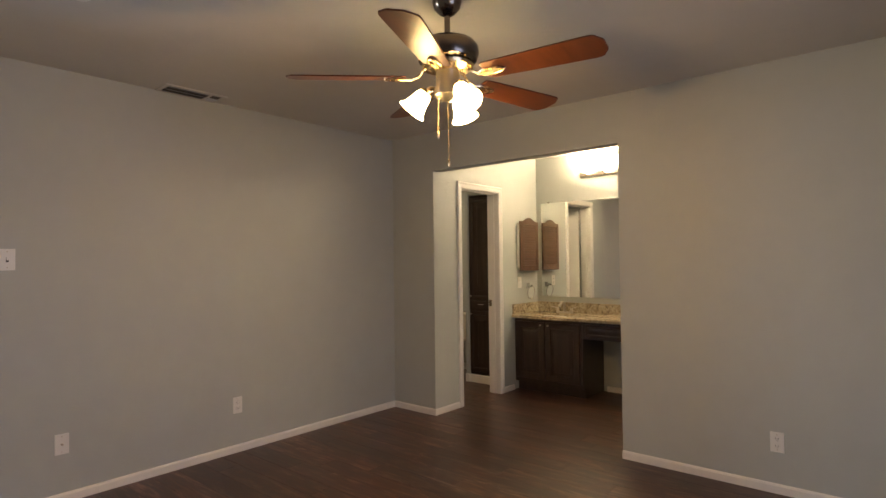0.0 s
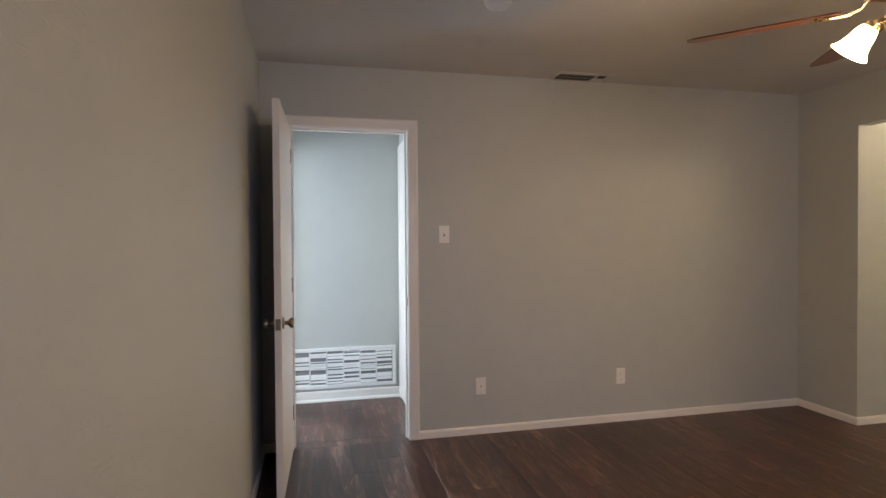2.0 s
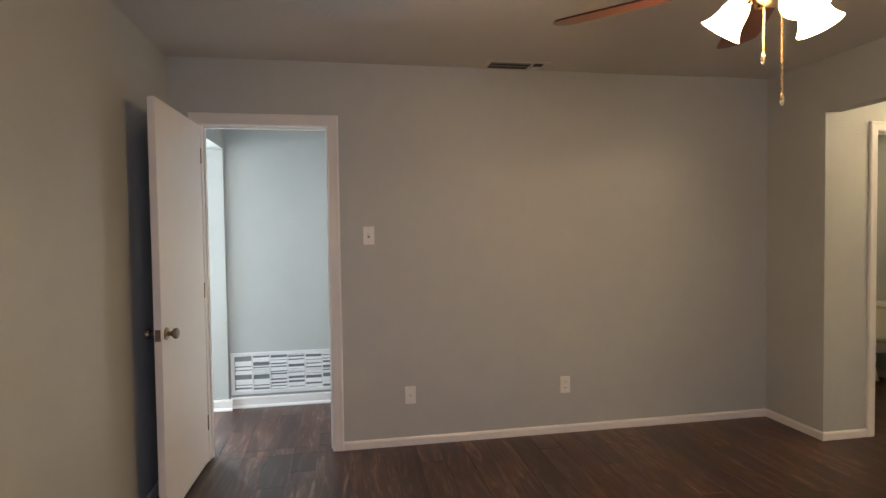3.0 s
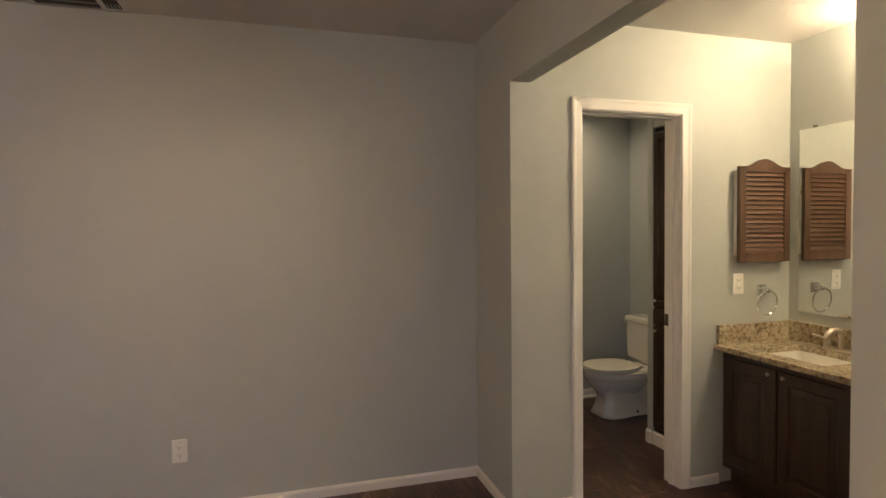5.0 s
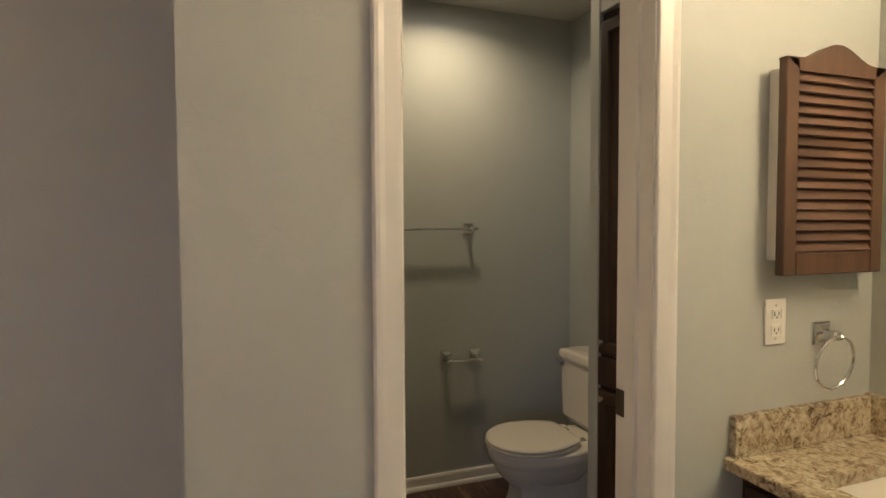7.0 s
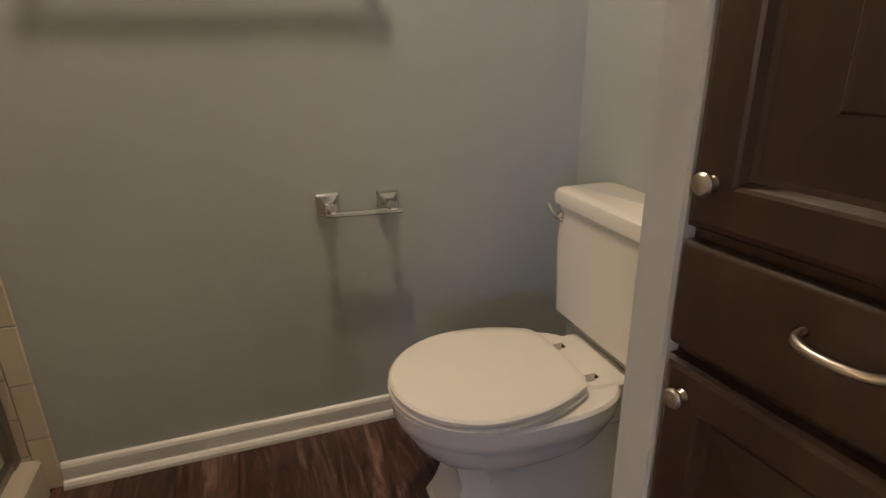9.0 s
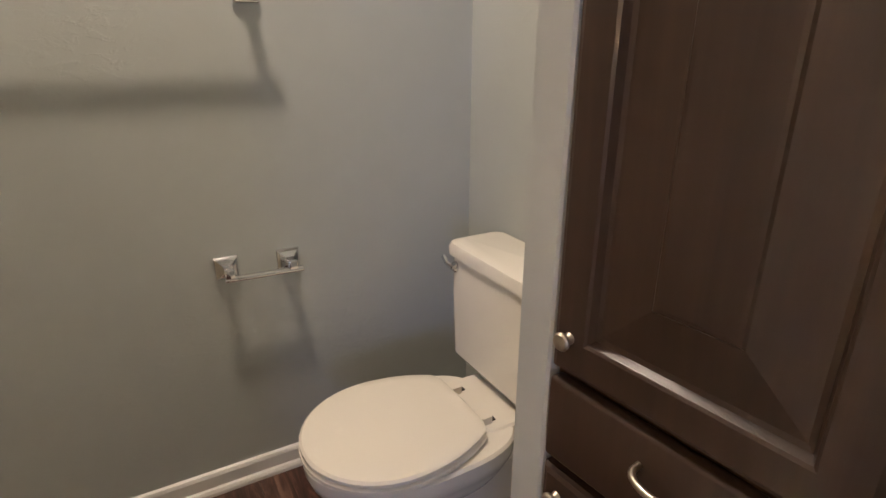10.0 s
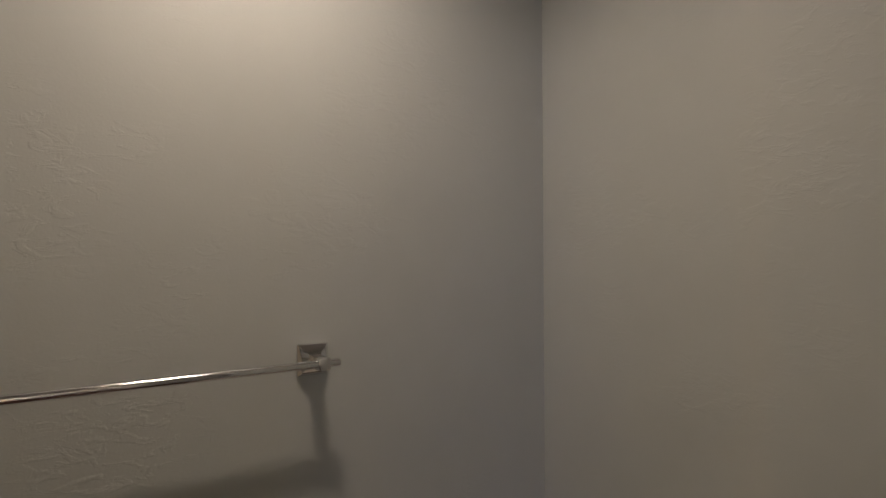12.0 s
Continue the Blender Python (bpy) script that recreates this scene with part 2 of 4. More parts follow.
setting("ceiling_low", boxes(((0.105, OPEN_S, HB), (XE, OPEN_N, H)), ((0.315, OPEN_N + 0.12, HB), (NX, NY, H))), CEIL, "off-white textured ceiling over the vanity and toilet", "ceiling")
DX0, DX1, DH = -3.835, -3.10, 2.034
setting("wall_north", boxes(((XW - T, 0, 0), (DX0 - 0.02, T, H)), ((DX1 + 0.02, 0, 0), (0, T, H)), ((DX0 - 0.02, 0, DH + 0.02), (DX1 + 0.02, T, H))),
        WALL, "grey painted bedroom wall with a doorway", "wall")
setting("wall_west", box((XW - T, YS, 0), (XW, 0, H)), WALL, "plain grey painted bedroom wall", "wall")
WX0, WX1, WZ0, WZ1 = -3.05, -1.55, 0.85, 2.05
setting("wall_south", boxes(((XW - T, YS - T, 0), (WX0, YS, H)), ((WX1, YS - T, 0), (0.105, YS, H)), ((WX0, YS - T, 0), (WX1, YS, WZ0)), ((WX0, YS - T, WZ1), (WX1, YS, H))),
        WALL, "grey painted bedroom wall with a window", "wall")
setting("wall_east", boxes(((0, OPEN_N, 0), (0.105, T, H)), ((0, YS, 0), (0.105, OPEN_S, H)), ((0, OPEN_S, OPEN_H), (0.105, OPEN_N, H))),
        WALL, "grey painted wall with a wide cased opening", "wall")
TX0, TX1, TH = 0.386, 0.966, 1.982
setting("wall_vanity_north", boxes(((0.105, OPEN_N, 0), (TX0 - 0.02, OPEN_N + 0.12, H)), ((TX1 + 0.02, OPEN_N, 0), (XE + T, OPEN_N + 0.12, H)),
                                   ((TX0 - 0.02, OPEN_N, TH + 0.02), (TX1 + 0.02, OPEN_N + 0.12, H))), WALL, "grey painted wall with the toilet room doorway", "wall")
setting("wall_vanity_east", box((XE, OPEN_S, 0), (XE + T, OPEN_N, H)), WALL, "grey painted wall behind the vanity mirror", "wall")
setting("wall_vanity_south", box((0.105, OPEN_S - T, 0), (XE + T, OPEN_S, H)), WALL, "plain grey painted wall at the vanity's end", "wall")
setting("wall_toilet_north", box((-0.85, NY, 0), (NX + T, NY + T, H)), WALL, "grey painted toilet room wall", "wall")
setting("wall_toilet_east", box((NX, OPEN_N + 0.12, 0), (NX + T, NY, H)), WALL, "grey painted wall behind the toilet", "wall")
setting("wall_toilet_stub", boxes(((SX, SY0, 0), (NX, SY1, H)), ((SX + 0.002, OPEN_N + 0.12, 2.032), (NX, SY0, H)), bevel=0.003), WALL,
        "short grey wall end between toilet and linen cabinet", "wall")
setting("wall_toilet_west", boxes(((0.105, OPEN_N + 0.12, 0), (0.315, 0.30, H)), ((-0.85, T, 0), (0.105, T + 0.1, H)), ((0.205, 0.30, 2.1), (0.315, NY, H))), WALL,
        "grey painted wall beside the shower opening", "wall")
setting("wall_shower_west", box((-0.96, T, 0), (-0.85, NY + T, H)), TILE, "cream tiled shower wall", "wall")
# hall and the bright room beyond it
HY = 1.045
setting("wall_hall_north", box((-3.915, HY, 0), (-2.97, HY + T, H)), WALL, "pale grey hall wall over the return air grille", "wall")
setting("wall_hall_east", boxes(((-2.99, T, 0), (-2.88, HY, H))), WALL, "pale grey hall side wall", "wall")
setting("wall_hall_west", boxes(((-4.06, 1.0, 0), (-3.915, HY + T, H)), ((-4.06, T, 2.035), (-3.915, 1.0, H)), ((-4.13, T, 0), (-3.915, 0.16, 2.035))), WALL,
        "pale grey wall with an opening to a bright room", "wall")
setting("wall_room_north", boxes(((-6.2, 2.2, 0), (-5.75, 2.31, H)), ((-4.8, 2.2, 0), (-3.93, 2.31, H)), ((-5.75, 2.2, 0), (-4.8, 2.31, 0.7)), ((-5.75, 2.2, 2.1), (-4.8, 2.31, H))), WALL, "pale grey wall of the bright room with a window", "wall")
setting("wall_room_east", box((-4.06, HY + T, 0), (-3.95, 2.2, H)), WALL, "pale grey side wall of the bright room", "wall")
setting("wall_room_south", box((-6.2, -0.3, 0), (-4.13, -0.19, H)), WALL, "pale grey wall of the bright room", "wall")
setting("wall_room_west", boxes(((-6.2, -0.19, 0), (-6.09, -0.1, H)), ((-6.2, 1.0, 0), (-6.09, 2.2, H)), ((-6.2, -0.1, 0), (-6.09, 1.0, 0.8)), ((-6.2, -0.1, 2.1), (-6.09, 1.0, H))),
        WALL, "pale grey wall with a window", "wall")
ground = box((-150, -150, -0.4), (150, 150, -0.3))
setting("ground", ground, paint("dry_lawn", (0.10, 0.11, 0.05), 0.9, 0.5, 0.5, 0.3), "dry lawn outside the house", "ground")


def window(name, a, b, axis):
    """A single-hung window filling the opening between corners a and b; axis is the wall's thin axis."""
    w = tagged(new(name), "white framed window with two clear panes", "window", "", "structure")
    w.matrix_basis = Matrix.Translation(a)
    u = 1 - axis
    s = 0.045

    def slab(u0, z0, u1, z1, d0, d1):
        p, q = [0, 0, z0], [0, 0, z1]
        p[u], q[u], p[axis], q[axis] = u0, u1, d0, d1
        return p, q

    d0, d1 = a[axis] + 0.02, a[axis] + 0.08
    mid = (a[2] + b[2]) / 2
    frame_bm = bmesh.new()
    for r in ((a[u], a[2], a[u] + s, b[2]), (b[u] - s, a[2], b[u], b[2]), (a[u] + s, a[2], b[u] - s, a[2] + s), (a[u] + s, b[2] - s, b[u] - s, b[2]), (a[u] + s, mid - 0.02, b[u] - s, mid + 0.02)):
        quadbox(frame_bm, *slab(*r, d0, d1))
    part("window_frame", frame_bm, TRIM, w)
    for z0, z1 in ((a[2] + s, mid - 0.02), (mid + 0.02, b[2] - s)):
        pane = part("pane", box(*slab(a[u] + s, z0, b[u] - s, z1, d0 + 0.028, d0 + 0.032)), GLASS, w)
        pane.visible_shadow = False
    return w


window("window_1", (WX0, YS - T, WZ0), (WX1, YS, WZ1), 1)
window("window_3", (-5.75, 2.2, 0.7), (-4.8, 2.31, 2.1), 1)
window("window_2", (-6.2, -0.1, 0.8), (-6.09, 1.0, 2.1), 0)


# ---- trim ----
def baseboard(x0, y0, x1, y1, nx, ny, h=0.053, shoe=False):
    """A skirting along a wall from (x0, y0) to (x1, y1), standing off towards (nx, ny)."""
    d = 0.013
    profile = [(0, 0), (d, 0), (d, h - 0.012), (d - 0.005, h - 0.003), (d - 0.009, h), (0, h)]
    if shoe:
        profile = [(0, 0), (0.026, 0), (0.025, 0.010), (0.020, 0.018), (d, 0.021), (d, h - 0.012), (d - 0.004, h - 0.003), (d - 0.009, h), (0, h)]
    bm = loft([[(x + nx * o, y + ny * o, z) for o, z in profile] for x, y in ((x0, y0), (x1, y1))])
    return setting("baseboard", bm, TRIM, "white painted baseboard", "baseboard")


baseboard(DX1 + 0.070, 0, 0, 0, 0, -1)
baseboard(XW, 0, DX0 - 0.070, 0, 0, -1)
baseboard(XW, YS, XW, 0, 1, 0)
baseboard(XW, YS, 0, YS, 0, 1)
baseboard(0, 0, 0, OPEN_N - 0.013, -1, 0)
baseboard(0.0, OPEN_N, TX0 - 0.058, OPEN_N, 0, -1)
baseboard(0, OPEN_S, 0, YS, -1, 0)
baseboard(TX1 + 0.058, OPEN_N, 1.215, OPEN_N, 0, -1)
baseboard(XE, -1.28, XE, OPEN_S, -1, 0)
baseboard(0.345, NY, NX, NY, 0, -1, 0.068, True)
baseboard(NX, SY1, NX, NY, -1, 0, 0.068, True)
baseboard(-3.915, HY, -2.99, HY, 0, -1, 0.085, True)
baseboard(-3.915, 1.0, -3.915, HY, 1, 0, 0.085, True)
baseboard(-4.06, 1.0, -3.889, 1.0, 0, -1, 0.085, True)
baseboard(-6.09, 2.2, -4.04, 2.2, 0, -1, 0.1, True)
baseboard(SX, SY0, SX, SY1, -1, 0, 0.085)
baseboard(SX + 0.012, OPEN_N + 0.12, SX + 0.012, SY0 - 0.001, -1, 0, 0.085)


def casing(x0, x1, top, y, out, w=0.058, name="trim"):
    """A door casing round an opening in a wall that faces out (+1 or -1 along y): two legs and a head with a stepped face."""
    bm = bmesh.new()
    prof = [(0, 0), (0, 0.008), (0.003, 0.011), (0.010, 0.012), (w * 0.6, 0.014), (w - 0.012, 0.017), (w - 0.004, 0.016), (w, 0.012), (w, 0)]
    path = [(x0, 0, -1, 0), (x0, top, -1, 1), (x1, top, 1, 1), (x1, 0, 1, 0)]
    loft([[(x + sx * o, y + out * d, z + sz * o) for o, d in prof] for x, z, sx, sz in path], bm=bm)
    return setting(name, bm, TRIM, "white painted door casing", "door casing")


def lining(x0, x1, top, y0, y1):
    bm = boxes(((x0 - 0.02, y0, 0), (x0, y1, top)), ((x1, y0, 0), (x1 + 0.02, y1, top)), ((x0 - 0.02, y0, top), (x1 + 0.02, y1, top + 0.02)),
               ((x0, y0 + 0.045, 0), (x0 + 0.01, y0 + 0.08, top)), ((x1 - 0.01, y0 + 0.045, 0), (x1, y0 + 0.08, top)), ((x0 + 0.01, y0 + 0.045, top - 0.01), (x1 - 0.01, y0 + 0.08, top)))
    return setting("trim", bm, TRIM, "white painted door jamb with stop", "door jamb")


casing(DX0 - 0.004, DX1 + 0.004, DH + 0.004, 0, -1, 0.066)
casing(DX0 - 0.004, DX1 + 0.004, DH + 0.004, T, 1)
lining(DX0, DX1, DH, -0.001, T + 0.001)
casing(TX0 - 0.004, TX1 + 0.004, TH + 0.004, OPEN_N, -1)
casing(TX0 - 0.004, TX1 + 0.004, TH + 0.004, OPEN_N + 0.12, 1)
lining(TX0, TX1, TH, OPEN_N - 0.001, OPEN_N + 0.121)
setting("trim", boxes(((-3.005, 0.972, 0), (-2.991, 1.030, 2.105)), ((-3.005, 0.16, 2.047), (-2.991, 0.972, 2.105)), bevel=0.003), TRIM, "white painted door casing in the hall", "door casing")
setting("door_3", box((-3.0, 0.16, 0.01), (-2.991, 0.970, 2.045)), DOORW, "closed white hall door", "door")


# ---- doors ----
KNOB = [(0.030, 0), (0.031, 0.003), (0.028, 0.007), (0.012, 0.010), (0.010, 0.022), (0.013, 0.028), (0.024, 0.036), (0.027, 0.046), (0.024, 0.054), (0.014, 0.058), (0.004, 0.059)]


def slab_door(name, hx, hy, width, height, turn, label, knob_mat, side):
    """A flush door hinged at (hx, hy), its leaf along +x before it is turned about the hinge. side: where the leaf's thickness lies."""
    d = tagged(new(name), label, "door", "", "structure")
    d.matrix_basis = pose(hx, hy, 0, 0, 0, turn)
    t = 0.035 * side
    m = d.matrix_basis
    leaf = box((0.003, 0, 0.012), (width - 0.003, t, height - 0.004), 0.002)
    leaf.transform(m)
    part("leaf", leaf, DOORW, d)
    for face, sign in ((max(0, t), -90), (min(0, t), 90)):
        k = spin(KNOB, m @ pose(width - 0.06, face, 0.905, sign), 24)
        part("door_knob", k, knob_mat, d, "round metal door knob", True)
    latch = boxes(((width - 0.003, t / 2 - 0.012, 0.877), (width - 0.0015, t / 2 + 0.012, 0.933)), ((width - 0.0015, t / 2 - 0.006, 0.898), (width + 0.009, t / 2 + 0.006, 0.912)))
    latch.transform(m)
    part("latch_plate", latch, knob_mat, d)
    for z in (0.2, 1.0, 1.8):
        h = tube([(0, 0, z), (0, 0, z + 0.09)], 0.006, 10)
        h.transform(m)
        part("hinge", h, knob_mat, d)
    return d


slab_door("door_1", DX0 - 0.002, -0.020, 0.728, 2.03, -92, "open flush white bedroom door with aged bronze knobs", BRONZE, -1)
slab_door("door_2", TX0 + 0.004, OPEN_N + 0.141, 0.572, 1.975, 81, "open cream toilet room door with nickel knob", NICKEL, -1)
setting("trim", boxes(((DX1 - 0.0015, 0.008, 0.885), (DX1, 0.036, 0.945)), ((DX1 - 0.0025, 0.002, 0.900), (DX1, 0.008, 0.930))), BRASSY, "metal strike plate on the door jamb", "strike plate")
setting("trim", boxes(((TX1 - 0.0025, OPEN_N + 0.083, 0.86), (TX1, OPEN_N + 0.119, 0.925))), PEWTER, "dark strike plate on the toilet room jamb", "strike plate")


# ---- plates on walls ----
def wall_plate(name, m, kind, label):
    """A cover plate that faces -y before m."""
    p = new(name)
    p.matrix_basis = m
    tagged(p, label, "switch" if kind == "switch" else "outlet")

    def put(n, bm, mat, lab=""):
        bm.transform(m)
        part(n, bm, mat, p, lab)

    put("cover", box((-0.035, -0.006, -0.057), (0.035, 0, 0.057), 0.003, 2), PLASTIC)
    if kind == "switch":
        put("toggle", box((-0.004, -0.016, -0.004), (0.004, -0.006, 0.014), 0.001), PLASTIC)
        put("toggle_slot", box((-0.006, -0.0066, -0.013), (0.006, -0.0055, 0.013)), SLOT)
    elif kind == "coax":
        bm = spin([(0.006, 0), (0.006, 0.010), (0.003, 0.012)], pose(0, -0.006, 0, 90), 12)
        put("connector", bm, NICKEL)
    else:
        for z in (-0.02, 0.02):
            put("socket", box((-0.016, -0.008, z - 0.014), (0.016, -0.0055, z + 0.014), 0.003), PLASTIC)
            put("slots", boxes(((-0.008, -0.0086, z - 0.004), (-0.006, -0.0075, z + 0.006)), ((0.006, -0.0086, z - 0.004), (0.008, -0.0075, z + 0.006)), ((-0.002, -0.0086, z - 0.010), (0.002, -0.0075, z - 0.006))), SLOT)
    for z in (-0.042, 0.042):
        put("screw", spin([(0.003, 0), (0.002, 0.001)], pose(0, -0.006, z, 90), 8), NICKEL)
    return p


wall_plate("light_switch", pose(-2.853, 0, 1.357), "switch", "white toggle light switch on the grey bedroom wall")
wall_plate("cable_outlet", pose(-2.605, 0, 0.325), "coax", "white cable outlet plate low on the bedroom wall")
wall_plate("power_outlet", pose(-1.549, 0, 0.327), "power", "white double power outlet low on the bedroom wall")
wall_plate("power_outlet", pose(0, -3.04, 0.285, 0, 0, -90), "power", "white double power outlet beside the wide opening")
wall_plate("power_outlet", pose(1.343, OPEN_N, 1.086), "power", "white double power outlet under the louvred cabinet")


# ---- ceiling fan ----
def ceiling_fan(cx, cy):
    f = thing("ceiling_fan", cx, cy, H, "five-blade cherry wood ceiling fan with lit frosted shades", "ceiling fan")
    at = Matrix.Translation((cx, cy, 0))
    part("canopy", spin([(0.060, H), (0.062, H - 0.022), (0.055, H - 0.050), (0.034, H - 0.072), (0.016, H - 0.082)], at), PEWTER, f, "", True)
    part("downrod", tube([(cx, cy, H - 0.06), (cx, cy, 2.27)], 0.0125), PEWTER, f, "", True)
    part("motor_housing", spin([(0.018, 2.268), (0.03, 2.252), (0.080, 2.248), (0.114, 2.236), (0.129, 2.216), (0.132, 2.190), (0.122, 2.158), (0.092, 2.138), (0.06, 2.130)], at, 40), PEWTER, f, "dark pewter motor housing", True)
    part("motor_band", spin([(0.095, 2.146), (0.110, 2.140), (0.106, 2.128), (0.07, 2.118), (0.05, 2.114)], at, 40), BRASSY, f, "polished brassy lower ring", True)
    part("switch_housing", spin([(0.045, 2.135), (0.050, 2.11), (0.050, 2.055), (0.058, 2.035), (0.058, 2.015), (0.04, 2.0), (0.015, 1.99), (0.004, 1.987)], at, 28), NICKEL, f, "", True)
    for k in range(5):
        a = 62 + 72 * k
        m = at @ pose(0, 0, 2.088, 0, 0, a) @ pose(0, 0, 0, -12, 0, 0)
        outline = []
        for u, w in ((0.175, 0.050), (0.19, 0.058), (0.40, 0.066), (0.60, 0.072), (0.628, 0.071), (0.640, 0.066), (0.662, 0.034), (0.665, 0.026)):
            outline.append((u, w))
        ring = [(u, w) for u, w in outline] + [(u, -w) for u, w in reversed(outline)]
        bm = loft([[(u, w, z) for u, w in ring] for z in (-0.003, 0.003)])
        bm.transform(m)
        blade = part("blade", bm, BLADE, f, "cherry stained wooden blade")
        iron = bmesh.new()
        tube([(0.085, 0, 0.045), (0.105, 0, 0.03), (0.12, 0, 0.008), (0.15, 0.004, -0.007), (0.17, 0.015, -0.008), (0.21, 0.022, -0.008), (0.25, 0.012, -0.008), (0.262, 0, -0.008),
              (0.25, -0.012, -0.008), (0.21, -0.022, -0.008), (0.17, -0.015, -0.008), (0.15, -0.004, -0.007), (0.12, 0, 0.006)], 0.0055, 8, iron)
        tube([(0.16, 0, -0.008), (0.26, 0, -0.008)], 0.004, 8, iron)
        iron.transform(m)
        part("blade_iron", iron, BRASSY, f, "looped brassy blade bracket", True)
    for k in range(3):
        a = 130 + 120 * k
        m = at @ pose(0, 0, 2.030, 0, 0, a)
        arm = tube([(0.045, 0, 0.012), (0.075, 0, 0.016), (0.09, 0, 0.008), (0.095, 0, -0.006)], 0.009, 10)
        arm.transform(m)
        part("lamp_arm", arm, BRASSY, f, "", True)
        tilt = m @ pose(0.092, 0, 0.0, 0, -38, 0)
        prof = [(0.022, 0.0), (0.030, -0.012), (0.036, -0.03), (0.040, -0.055), (0.047, -0.078), (0.058, -0.096), (0.062, -0.100), (0.055, -0.096), (0.043, -0.078), (0.036, -0.06), (0.030, -0.03), (0.018, -0.008)]
        part("shade", spin(prof, tilt, 28, (False, False)), SHADE, f, "glowing frosted bell glass shade", True)
        part("shade_holder", spin([(0.014, 0.012), (0.026, 0.006), (0.028, -0.008), (0.02, -0.010)], tilt, 20), BRASSY, f, "", True)
    for dx, dy, z in ((0.016, 0.012, 1.718), (-0.030, 0.03, 1.835)):
        part("pull_chain", tube([(cx + dx * 0.9, cy + dy, 2.01), (cx + dx, cy + dy, z + 0.03)], 0.003, 6), BRASSY, f)
        part("pull_fob", spin([(0.002, z + 0.035), (0.005, z + 0.028), (0.0055, z + 0.01), (0.002, z)], Matrix.Translation((cx + dx, cy + dy, 0)), 10), BRASSY, f, "", True)
    return f


ceiling_fan(*FAN)

# ---- ceiling vent and smoke alarm ----
v = thing("ceiling_vent", -1.91, -0.095, H, "white ceiling air vent with dark open louvres", "vent")
# no hollow duct: a thin near-black sheet paints the shade of the opening
part("duct_shade", box((-2.082, -0.162, H - 0.003), (-1.735, -0.034, H - 0.0005)), VOID, v, "flat dark sheet for the shade behind the louvres")
part("frame", boxes(((-2.11, -0.185, H - 0.008), (-1.705, -0.162, H)), ((-2.11, -0.034, H - 0.008), (-1.705, -0.012, H)), ((-2.11, -0.162, H - 0.008), (-2.082, -0.034, H)), ((-1.735, -0.162, H - 0.008), (-1.705, -0.034, H)), ((-1.822, -0.162, H - 0.008), (-1.800, -0.034, H)), bevel=0.002), CEIL, v)
# most main slats share the opening's near-black; the side slats are white
for k in range(7):
    s = box((-2.080, -0.006, -0.0008), (-1.822, 0.006, 0.0008))
    s.transform(pose(0, -0.150 + 0.0175 * k, H - 0.006, -52))
    part("slat", s, VOID if k % 3 else FILTER, v)
for k in range(4):
    s = box((-0.007, -0.128, -0.0008), (0.007, -0.068, 0.0008))
    s.transform(pose(-1.789 + 0.015 * k, 0.034, H - 0.006, 0, 50, 0))
    part("side_slat", s, SCREEN, v)
sd = thing("smoke_alarm", -2.86, -1.14, H, "round white smoke alarm on the ceiling", "smoke alarm")
part("base", spin([(0.062, H), (0.064, H - 0.012), (0.060, H - 0.016)], Matrix.Translation((-2.86, -1.14, 0))), PLASTIC, sd, "", True)
part("cover", spin([(0.056, H - 0.016), (0.054, H - 0.030), (0.042, H - 0.038), (0.012, H - 0.040)], Matrix.Translation((-2.86, -1.14, 0))), PLASTIC, sd, "", True)

# ---- return air grille in the hall ----
GX0, GX1, GZ0, GZ1 = -3.903, -3.035, 0.106, 0.437
g = thing("return_air_grille", (GX0 + GX1) / 2, HY, GZ0, "wide white slatted return air grille, slats bent in places", "grille")
part("backing", box((GX0 + 0.02, HY - 0.003, GZ0 + 0.02), (GX1 - 0.02, HY - 0.001, GZ1 - 0.02)), FILTER, g)
part("frame", boxes(((GX0, HY - 0.014, GZ0), (GX1, HY, GZ0 + 0.028)), ((GX0, HY - 0.014, GZ1 - 0.028), (GX1, HY, GZ1)), ((GX0, HY - 0.014, GZ0 + 0.028), (GX0 + 0.028, HY, GZ1 - 0.028)), ((GX1 - 0.028, HY - 0.014, GZ0 + 0.028), (GX1, HY, GZ1 - 0.028)), bevel=0.002), SCREEN, g)
bays = 6
bw = (GX1 - GX0 - 0.056) / bays
rng = random.Random(4)
bent = {(1, 15), (1, 12), (1, 9), (1, 7), (2, 7), (3, 15), (3, 8), (4, 9), (5, 9)}
for i in range(bays):
    x0 = GX0 + 0.028 + i * bw
    if i:
        part("mullion", box((x0 - 0.006, HY - 0.013, GZ0 + 0.028), (x0 + 0.006, HY - 0.002, GZ1 - 0.028), 0.0015), SCREEN, g)
    for k in range(17):
        s = box((x0 + 0.006, -0.0075, -0.0009), (x0 + bw - 0.006, 0.0075, 0.0009))
        s.transform(pose(0, HY - 0.0085, GZ0 + 0.036 + k * 0.0162, (18 if (i, k) in bent else 60) + rng.uniform(-5, 5), rng.uniform(-0.4, 0.4), 0))
        part("slat", s, SCREEN, g)

# ---- vanity ----
CT, CX, VY1, KY = 0.764, 1.187, -1.245, OPEN_S
SK = (1.285, -1.047, 1.595, -0.655)     # sink cut-out


